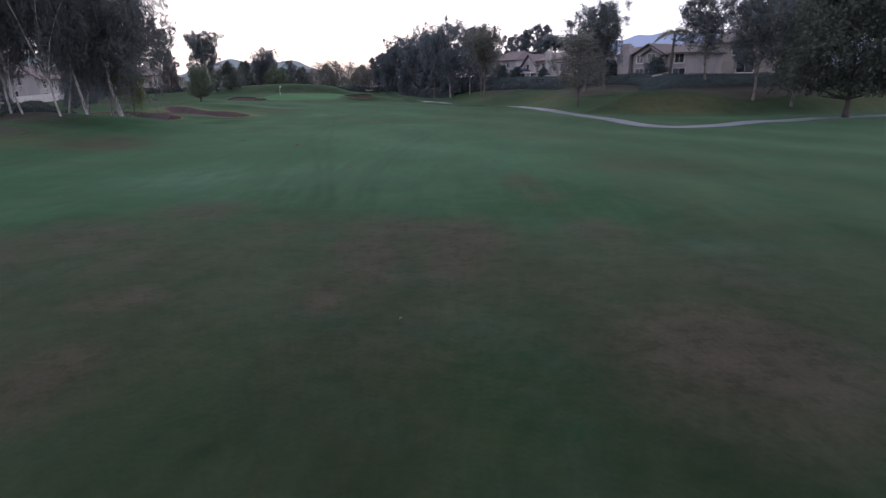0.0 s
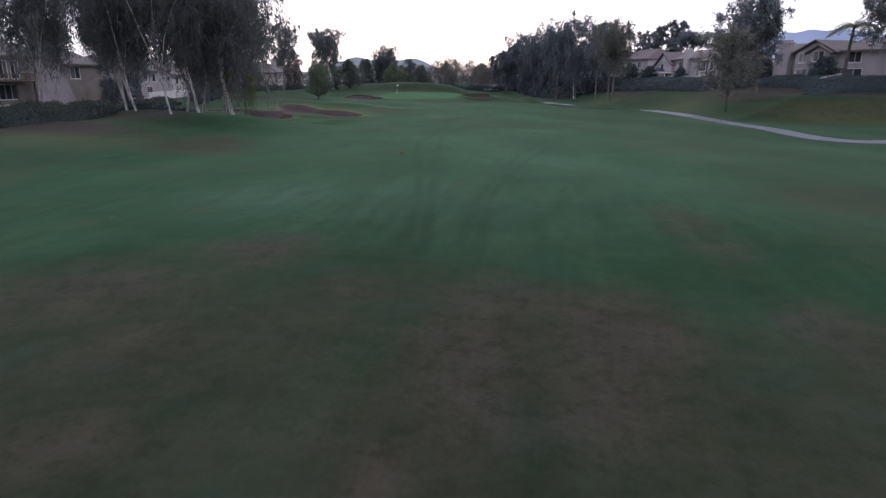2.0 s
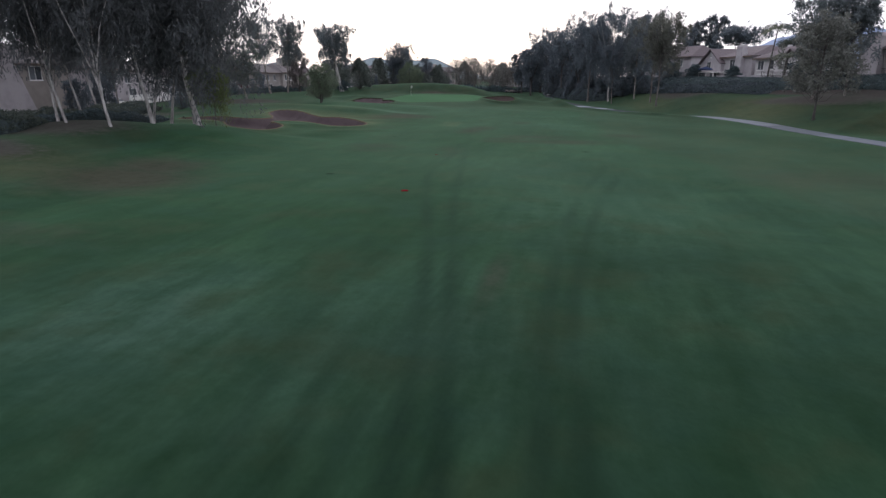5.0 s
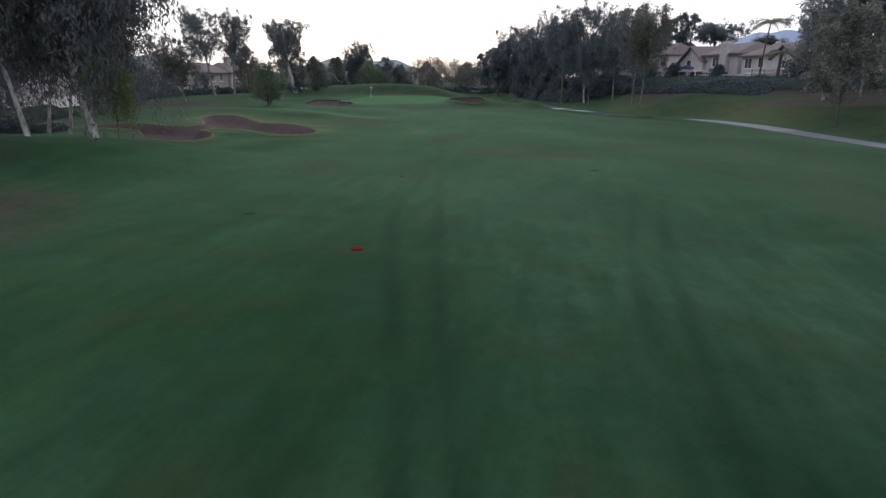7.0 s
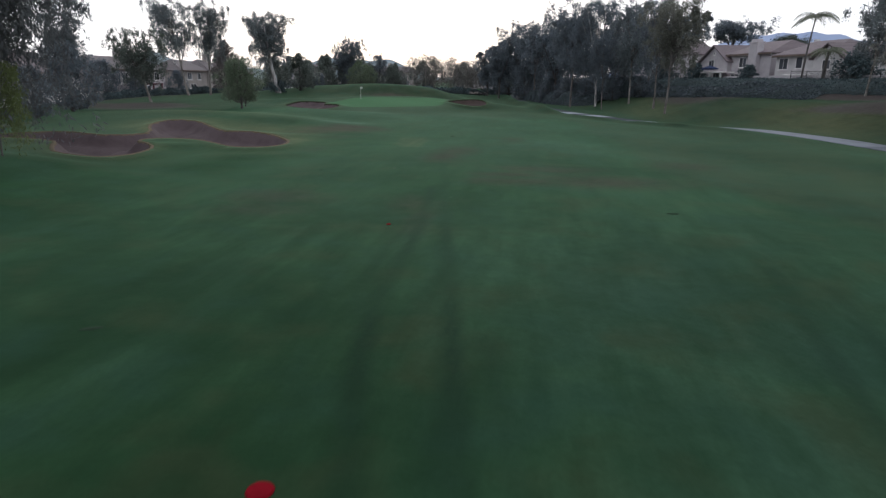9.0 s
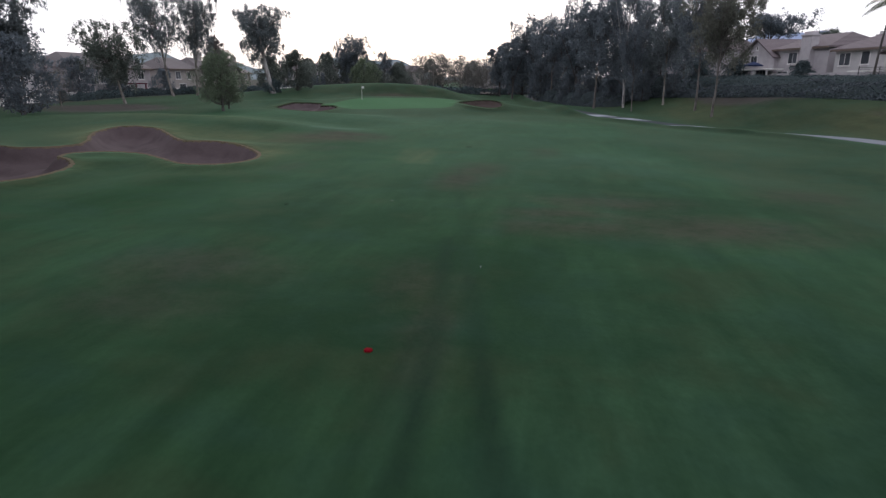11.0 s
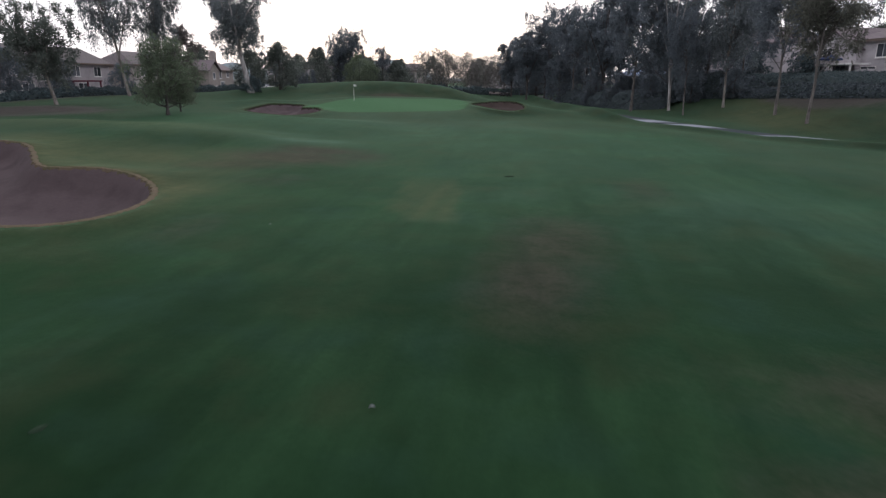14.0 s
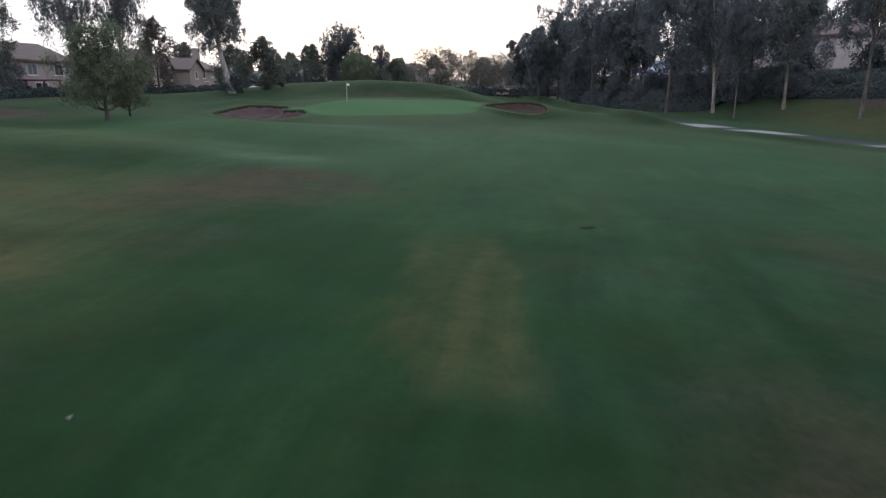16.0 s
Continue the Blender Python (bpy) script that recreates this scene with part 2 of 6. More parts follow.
M_STUCCO_TAN = simple_material("tan_stucco", (0.33, 0.305, 0.285), (0.385, 0.355, 0.335), 1.0, 0.92, bump=0.15, specular=0.15)
M_STUCCO_ROSE = simple_material("rose_stucco", (0.355, 0.330, 0.340), (0.412, 0.382, 0.390), 1.0, 0.92, bump=0.15, specular=0.15)
M_STUCCO_GREY = simple_material("grey_stucco", (0.25, 0.225, 0.205), (0.30, 0.27, 0.25), 1.0, 0.92, bump=0.15, specular=0.15)
M_ROOF = tile_roof_material("clay_tile", (0.122, 0.101, 0.108), (0.176, 0.146, 0.154))
M_ROOF_BROWN = tile_roof_material("brown_tile", (0.112, 0.099, 0.101), (0.168, 0.149, 0.151))
M_WHITE = simple_material("white_paint", (0.66, 0.65, 0.63), (0.76, 0.75, 0.73), 2.0, 0.6, bump=0.05)
M_TRIM = simple_material("brown_trim", (0.115, 0.084, 0.070), (0.155, 0.115, 0.096), 2.0, 0.7, bump=0.1)
M_GLASS = glass_material()
M_IRON = simple_material("black_iron", (0.015, 0.015, 0.016), (0.03, 0.03, 0.03), 4, 0.55, 0.4, bump=0.05)
M_RED = simple_material("red_plastic", (0.125, 0.003, 0.008), (0.155, 0.006, 0.011), 5, 0.95, bump=0.05, specular=0.02)
# bluish greys: the haze over the far land is put into these colours
M_HILL = simple_material("hazed_hill", (0.17, 0.21, 0.22), (0.21, 0.25, 0.27), 0.004, 1.0, bump=0.0, specular=0.0)
M_MOUNTAIN = simple_material("hazed_mountain", (0.25, 0.31, 0.44), (0.30, 0.36, 0.49), 0.002, 1.0, bump=0.0, specular=0.0)
M_AWNING = simple_material("maroon_canvas", (0.09, 0.015, 0.03), (0.13, 0.02, 0.04), 3, 0.85, bump=0.1)
M_BLUE = simple_material("blue_canvas", (0.03, 0.05, 0.13), (0.04, 0.07, 0.17), 3, 0.8, bump=0.1)
M_CAR_DARK = simple_material("dark_car_paint", (0.02, 0.02, 0.022), (0.03, 0.03, 0.035), 3, 0.35, 0.3, bump=0.0, specular=0.6)
M_RUBBER = simple_material("tyre_rubber", (0.02, 0.02, 0.02), (0.03, 0.03, 0.03), 6, 0.85, bump=0.2)
# hedge body: the shade among the leaves is put into its colour
M_HEDGE_SHADE = simple_material("hedge_shade", (0.036, 0.048, 0.049), (0.050, 0.064, 0.065), 3, 1.0, bump=0.6, specular=0.02)
M_DIVOT = simple_material("bare_divot", (0.019, 0.034, 0.022), (0.027, 0.045, 0.028), 6, 1.0, bump=0.4, specular=0.02)
M_METAL = simple_material("wheel_metal", (0.4, 0.4, 0.41), (0.5, 0.5, 0.51), 5, 0.35, 0.9, bump=0.02)
M_PALE_LEAF = simple_material("dry_leaf", (0.085, 0.098, 0.1), (0.125, 0.138, 0.14), 8, 0.7, bump=0.1)

# ---- mesh helpers ----


def mesh_np(name, verts, faces, material=None, smooth=False):
    """A mesh from numpy arrays: verts (n, 3), faces (m, 3 or 4)."""
    verts, faces = np.asarray(verts, np.float32), np.asarray(faces, np.int32)
    k = faces.shape[1]
    me = bpy.data.meshes.new(name)
    me.vertices.add(len(verts))
    me.vertices.foreach_set("co", verts.ravel())
    me.loops.add(faces.size)
    me.loops.foreach_set("vertex_index", faces.ravel())
    me.polygons.add(len(faces))
    me.polygons.foreach_set("loop_start", np.arange(0, faces.size, k, dtype=np.int32))
    me.polygons.foreach_set("use_smooth", np.full(len(faces), smooth))
    me.update(calc_edges=True)
    if material:
        me.materials.append(material)
    return me


def child(name, me, parent, label=""):
    ob = new(name, me)
    ob.parent = parent
    return tagged(ob, label)


def part(name, bm, material, parent, label=""):
    me = bpy.data.meshes.new(name)
    bm.to_mesh(me)
    bm.free()
    me.materials.append(material)
    return child(name, me, parent, label)


def bm_box(x0, x1, y0, y1, z0, z1, bevel=0.0):
    bm = bmesh.new()
    bmesh.ops.create_cube(bm, size=1.0)
    for v in bm.verts:
        v.co = Vector(((x0 + x1) / 2 + v.co.x * (x1 - x0), (y0 + y1) / 2 + v.co.y * (y1 - y0), (z0 + z1) / 2 + v.co.z * (z1 - z0)))
    if bevel:
        bmesh.ops.bevel(bm, geom=bm.edges[:], offset=bevel, segments=1, affect="EDGES")
    return bm


def bm_join(*bms):
    out = bmesh.new()
    for b in bms:
        me = bpy.data.meshes.new("tmp")
        b.to_mesh(me)
        b.free()
        out.from_mesh(me)
        bpy.data.meshes.remove(me)
    return out


def tube(points, radii, sides=7):
    """Verts and quads of a tapering tube along points."""
    p, r = np.asarray(points, float), np.asarray(radii, float)
    d = np.gradient(p, axis=0)
    d /= np.linalg.norm(d, axis=1)[:, None] + 1e-9
    ref = np.where(np.abs(d[:, :1]) < 0.9, [[1.0, 0, 0]], [[0, 1.0, 0]])
    u = np.cross(d, ref)
    u /= np.linalg.norm(u, axis=1)[:, None]
    v = np.cross(d, u)
    a = np.linspace(0, 2 * np.pi, sides, endpoint=False)
    ring = p[:, None] + r[:, None, None] * (np.cos(a)[None, :, None] * u[:, None] + np.sin(a)[None, :, None] * v[:, None])
    n = len(p)
    i, j = np.meshgrid(np.arange(n - 1), np.arange(sides), indexing="ij")
    k = (j + 1) % sides
    f = np.stack([i * sides + j, i * sides + k, (i + 1) * sides + k, (i + 1) * sides + j], -1).reshape(-1, 4)
    return ring.reshape(-1, 3), f


def merge(chunks):
    vs, fs, at = [], [], 0
    for v, f in chunks:
        vs.append(v)
        fs.append(np.asarray(f) + at)
        at += len(v)
    return np.concatenate(vs), np.concatenate(fs)


def smooth_step(a, b, v):
    t = np.clip((np.asarray(v, float) - a) / (b - a), 0, 1)
    return t * t * (3 - 2 * t)


def curve_points(ctrl, per=8, closed=False):
    """A Catmull-Rom line through the control points."""
    c = np.asarray(ctrl, float)
    n = len(c)
    out = []
    for i in range(n if closed else n - 1):
        if closed:
            p0, p1, p2, p3 = c[i - 1], c[i], c[(i + 1) % n], c[(i + 2) % n]
        else:
            p0, p1, p2, p3 = c[max(i - 1, 0)], c[i], c[i + 1], c[min(i + 2, n - 1)]
        for t in np.linspace(0, 1, per, endpoint=False):
            out.append(0.5 * (2 * p1 + (p2 - p0) * t + (2 * p0 - 5 * p1 + 4 * p2 - p3) * t * t + (3 * p1 - p0 - 3 * p2 + p3) * t ** 3))
    if not closed:
        out.append(c[-1])
    return np.array(out)


def line_distance(x, y, pts, closed=False):
    """Distance from places to a polyline; negative inside when closed."""
    x, y = np.asarray(x, float), np.asarray(y, float)
    best = np.full(x.shape, 1e9)
    inside = np.zeros(x.shape, bool)
    n = len(pts)
    for i in range(n if closed else n - 1):
        (ax, ay), (bx, by) = pts[i], pts[(i + 1) % n]
        dx, dy = bx - ax, by - ay
        t = np.clip(((x - ax) * dx + (y - ay) * dy) / (dx * dx + dy * dy + 1e-12), 0, 1)
        best = np.minimum(best, np.hypot(x - ax - t * dx, y - ay - t * dy))
        if closed and abs(dy) > 1e-9:
            cross = ((ay > y) != (by > y)) & (x < dx * (y - ay) / dy + ax)
            inside ^= cross
    return np.where(inside, -best, best) if closed else best


# ---- the lie of the land ----
PATH_LINE = curve_points([(-16, 240), (-13, 205), (-11, 188), (-8, 170), (-4.5, 153.3), (-2.0, 146), (1.1, 139.5), (4.6, 132.5), (8.4, 126), (12.2, 118), (14.8, 110), (16.5, 102), (17.9, 93.5), (19.5, 85.8), (21.4, 79.5),
                          (22.6, 73.4), (24.3, 70.0), (27.2, 68.9), (31.6, 71.0), (39, 75.4), (49.5, 79.8), (75, 87), (120, 96)])
BANK_FOOT = [(-14, 420), (-10, 215), (-1, 176), (3, 158), (7.5, 137), (15.5, 118), (18.5, 103), (21.5, 92), (33, 84.5), (60, 89), (100, 99), (300, 110)]
BANK_AREA = BANK_FOOT + [(900, 110), (900, 900), (-14, 900)]
BUNKERS = {
    "left_fairway": curve_points([(-33.4, 100.5), (-32.2, 99.9), (-31.1, 98.9), (-30.2, 97.7), (-29.5, 96.2), (-29.2, 94.4), (-29.6, 92.7), (-30.7, 91.8), (-32.2, 91.8), (-34.4, 93.2), (-36.4, 94.2), (-38.4, 93.6), (-39.5, 92.0), (-39.1, 90.4), (-38.2, 89.9), (-37.1, 88.9), (-36.4, 87.2), (-36.1, 84.6), (-36.9, 82.5), (-39.2, 82.3), (-41.6, 84.8),
                                  (-43.4, 86.8), (-48.5, 87.8), (-50.5, 90.2), (-47, 92.2), (-43.2, 91.9), (-41.6, 95.5), (-44.8, 101.0), (-45.2, 104.6), (-42.6, 105.0), (-40.2, 103.0), (-38.4, 101.1), (-37.0, 100.2), (-35.0, 100.7)], 6, True),
    "green_left": curve_points([(-49.6, 145.0), (-46.6, 140.4), (-42.6, 139.2), (-40.6, 141.6), (-40.8, 146.0), (-42.6, 149.8), (-44.4, 149.4), (-45.6, 153.0), (-49.9, 153.2)], 6, True),
    "green_right": curve_points([(-24.4, 157.0), (-22.4, 153.4), (-19.6, 152.6), (-17.6, 155.0), (-18.0, 158.4), (-20.2, 160.0), (-22.8, 159.8)], 6, True),
}
DEPTH = {"left_fairway": 1.15, "green_left": 1.0, "green_right": 0.95}


def bump_at(x, y, cx, cy, amp, sx, sy):
    return amp * np.exp(-0.5 * (((x - cx) / sx) ** 2 + ((y - cy) / sy) ** 2))


def land(x, y):
    """Height of the grass, with no bunker dug."""
    x, y = np.asarray(x, float), np.asarray(y, float)
    z = 0.1 + 0.2 * smooth_step(70, 135, y) + 0.35 * smooth_step(4, 15, x) * smooth_step(64, 86, y) * smooth_step(128, 112, y) + 0.25 * smooth_step(-14, -28, x) * smooth_step(100, 135, y)
    back = smooth_step(76, 83, y) * smooth_step(128, 112, y)
    left = smooth_step(0, 1, (-25 - 7 * back - x) / (17 - 2 * back)) * smooth_step(20, 60, y)
    z = z + left * (1.15 - 0.4 * smooth_step(76, 86, y) + 0.05 * smooth_step(110, 125, y)) + 0.7 * smooth_step(-54, -72, x) * smooth_step(120, 165, y)
    z = z + bump_at(x, y, -45, 110, 0.4, 9, 5) + bump_at(x, y, -50, 116, 0.45, 9, 3.0) + bump_at(x, y, -36, 114.5, 0.3, 4, 2.5) + bump_at(x, y, -47, 56, 0.55, 7, 3.2) + bump_at(x, y, -41, 71, 0.5, 7, 5) + bump_at(x, y, -44.0, 66, 0.8, 5.0, 4.0) + bump_at(x, y, -34.6, 101.6, 0.28, 2.8, 1.5) + bump_at(x, y, -36.4, 91.2, 0.22, 1.6, 1.2)
    z = z + bump_at(x, y, -20.5, 160, 1.45, 5, 4.5) + bump_at(x, y, -47, 156, 1.3, 6, 4.0) + bump_at(x, y, -62, 188, 1.0, 9, 12)
    e = np.hypot((x + 36.5) / 13.0, (y - 155) / 16.5)
    plane = 0.75 + 0.045 * np.clip(y - 141, -6, 29)
    s = smooth_step(1.45, 0.95, e)
    z = z * (1 - s) + plane * s
    z = z + bump_at(x, y, -45.3, 189, 2.5, 8, 7) + bump_at(x, y, -33, 191, 1.7, 6, 6) + bump_at(x, y, -58, 192, 0.9, 7, 7)
    z = z + 0.6 * smooth_step(200, 260, y)
    z = z + np.exp(-0.5 * ((line_distance(x, y, PATH_LINE - np.array([2.2, 1.0])) / 0.9) ** 2)) * smooth_step(100, 114, y) * smooth_step(260, 200, y) * (0.2 + 0.1 * np.sin(y * 0.33) + 0.4 * smooth_step(146, 154, y) + 0.2 * smooth_step(153, 160, y) + 0.24 * smooth_step(119, 123, y) * smooth_step(132, 128, y))
    z = z - 0.1 * smooth_step(9, 2, line_distance(x, y, PATH_LINE)) * smooth_step(114, 126, y) * smooth_step(160, 148, y)
    d = -line_distance(x, y, BANK_AREA, True)
    z = z + 3.0 * smooth_step(-2.5, 12, d) + 2.2 * smooth_step(11, 19, d)
    z = z + 0.06 * np.sin(x * 0.21 + 1.3) * np.cos(y * 0.17) * smooth_step(0, 30, y) + 0.04 * np.sin(x * 0.43 + y * 0.31)
    far = smooth_step(380, 1200, np.hypot(x, y - 100))
    return z * (1 - far) + 3.0 * far


def bowl(d):
    """Depth share at d metres inside a bunker's edge: a steep face, then a nearly flat floor."""
    return 0.58 * smooth_step(0.0, 0.9, d) + 0.42 * smooth_step(0.5, 3.2, d)


def dug(x, y, below=True):
    """Height of the ground with the bunkers dug; below: the bed under the sand."""
    z = land(x, y)
    for key, line in BUNKERS.items():
        sd = line_distance(x, y, line, True)
        z = z + 0.2 * np.exp(-0.5 * (np.maximum(sd, 0) / 0.9) ** 2) * (sd >= 0)
        z = z - (sd < 0) * (DEPTH[key] * bowl(-sd) + (0.05 + 0.45 * smooth_step(0.0, 0.4, -sd) if below else 0.04))
    return z


def ground_z(x, y):
    return float(dug(np.array([x]), np.array([y]))[0])


def steps_axis(core0, core1, step, lo, hi):
    a = list(np.arange(core0, core1, step))
    s, v = step, core0
    while v > lo:
        s *= 1.22
        v -= s
        a.insert(0, v)
    s, v = step, a[-1]
    while v < hi:
        s *= 1.22
        v += s
        a.append(v)
    return np.array(a)


TRACKS = [curve_points(p) for p in (
    [(-5.6, 27.5), (-6.9, 35), (-8.8, 44), (-10.6, 51), (-12.4, 59), (-13.0, 68), (-14.1, 78)], [(-4.8, 27), (-5.6, 31.7), (-6.7, 37.5), (-7.9, 44), (-9.2, 50.7), (-11.3, 64), (-12.9, 74)],
    [(-3.8, 28), (-4.1, 33.4), (-4.2, 37), (-4.2, 42), (-4.0, 47.6), (-3.3, 55.4), (-1.9, 65)], [(-3.0, 27), (-3.4, 32.8), (-3.6, 37.3), (-3.4, 42.6), (-3.0, 47.8), (-2.3, 54.5), (-0.9, 63.6)])]
FAINT_TRACKS = [curve_points(p) for p in (
    [(-6.9, 28.5), (-7.7, 38.5), (-9.2, 49), (-10.7, 58.8)], [(-6.0, 28.5), (-6.8, 38.5), (-8.3, 49), (-9.7, 58.8)], [(-10.4, 57.4), (-11.8, 66.5), (-13.7, 79), (-16.0, 95)],
    [(-7.6, 29), (-7.9, 31), (-8.8, 37)], [(-8.6, 29), (-9.3, 33), (-10.2, 38)], [(-12.8, 59.5), (-13.5, 64), (-13.5, 70)])]
# worn places, and one shaded hollow: centre, spread and strength of each
DRY_START = [(-1.0, 17.0, 13.0, 5.5, 0.40), (-12.5, 21.3, 2.3, 2.1, 0.8), (-8.1, 14.9, 1.3, 1.0, 0.7), (-1.9, 19.5, 0.9, 3.3, 0.8), (1.1, 21.2, 1.3, 1.9, 1.0), (6.0, 22.0, 1.1, 1.7, 0.75), (6.4, 11.8, 1.7, 2.0, 1.0), (-7.4, 10.6, 0.8, 1.5, 0.8), (-10.1, 26.0, 1.4, 1.7, 0.8),
             (-3.1, 20.3, 0.5, 1.5, 0.8), (-2.9, 15.2, 0.35, 0.9, 1.0), (0.7, 18.4, 1.1, 1.9, 0.8), (4.5, 33.3, 0.9, 2.0, 0.6), (-5.6, 23.0, 1.4, 1.0, 0.55), (-14.8, 18.5, 2.2, 2.6, 0.8), (-1.4, 23.0, 1.8, 1.0, 0.75), (5.1, 29.3, 0.9, 1.4, 0.55), (8.5, 16.5, 1.6, 2.0, 0.6), (-9.0, 18.6, 1.8, 1.6, 0.65)]
DRY_MIDDLE = [(-29.9, 57.4, 2.0, 2.3, 0.85), (-29.3, 53.3, 3.0, 2.6, 1.0), (-13.3, 70.6, 0.6, 2.6, 0.3), (-20.6, 73.6, 2.0, 1.4, 0.48), (-14.5, 73.4, 0.7, 1.8, 0.35), (-5.9, 40.5, 0.3, 2.0, 0.45), (-8.2, 85.0, 2.6, 1.2, 0.55), (1.0, 87.9, 1.6, 1.4, 0.55), (-20.3, 71.0, 2.0, 1.4, 0.35),
              (-10.4, 82.2, 1.5, 0.7, 0.65), (-5.0, 80.6, 2.8, 1.5, 0.7), (-9.5, 80.0, 2.2, 1.0, 0.6), (13.0, 40.0, 4.0, 3.0, 0.45), (-25.5, 41.5, 4.0, 1.4, 0.4), (10.0, 62.0, 4.0, 3.0, 0.4)]
# last entry: the shade in the hollow behind the green, painted as brown turf
DRY_SHADED_END = [(-14.6, 93.2, 1.1, 2.4, 0.65), (-15.2, 89.6, 0.9, 2.0, 0.75), (-28.4, 111.6, 2.0, 1.3, 0.95), (-30.8, 106.0, 2.0, 1.4, 0.7), (-26.1, 93.4, 0.8, 1.4, 0.35), (-29.0, 108.6, 2.6, 1.7, 1.0), (-25.4, 110.2, 1.2, 1.3, 0.7), (-27.0, 102.0, 1.6, 1.2, 0.35), (-10.9, 102.5, 0.8, 2.2, 0.45), (-39.0, 178.0, 4.0, 1.8, 0.9)]
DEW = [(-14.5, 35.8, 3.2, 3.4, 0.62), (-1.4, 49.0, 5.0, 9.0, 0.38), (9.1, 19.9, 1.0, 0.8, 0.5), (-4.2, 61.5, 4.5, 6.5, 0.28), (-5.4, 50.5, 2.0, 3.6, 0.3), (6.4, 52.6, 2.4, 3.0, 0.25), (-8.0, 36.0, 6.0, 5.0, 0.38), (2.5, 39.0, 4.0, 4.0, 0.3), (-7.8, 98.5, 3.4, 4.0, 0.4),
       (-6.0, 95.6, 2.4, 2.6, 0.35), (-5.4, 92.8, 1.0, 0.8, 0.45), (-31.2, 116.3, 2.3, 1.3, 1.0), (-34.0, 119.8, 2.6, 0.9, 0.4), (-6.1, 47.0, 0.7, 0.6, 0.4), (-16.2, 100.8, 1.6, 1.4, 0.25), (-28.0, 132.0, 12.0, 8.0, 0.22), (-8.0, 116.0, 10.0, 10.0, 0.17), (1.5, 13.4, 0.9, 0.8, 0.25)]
LUSH = [(-26.5, 104.8, 3.0, 1.6, 0.6), (1.3, 11.8, 1.1, 2.6, 0.7), (-4.3, 12.1, 0.7, 1.4, 0.6), (-4.5, 19.3, 0.6, 1.6, 0.7), (4.6, 27.2, 2.4, 1.4, 0.5), (-10.0, 46.0, 9.0, 6.0, 0.45), (-33.8, 70.5, 2.4, 2.6, 0.6), (-34.0, 78.8, 3.4, 3.4, 0.85), (-29.2, 82.0, 3.6, 4.0, 0.9), (-29.0, 86.6, 2.6, 3.2, 0.95), (-26.5, 88.8, 2.0, 1.8, 0.7), (-12.2, 77.6, 0.4, 0.7, 0.6),
        (-24.0, 100.0, 5.0, 6.0, 0.45), (-21.6, 96.6, 1.6, 1.1, 0.55), (-13.0, 79.0, 6.0, 4.0, 0.35), (-52.0, 126.0, 6.0, 4.0, 0.6)]


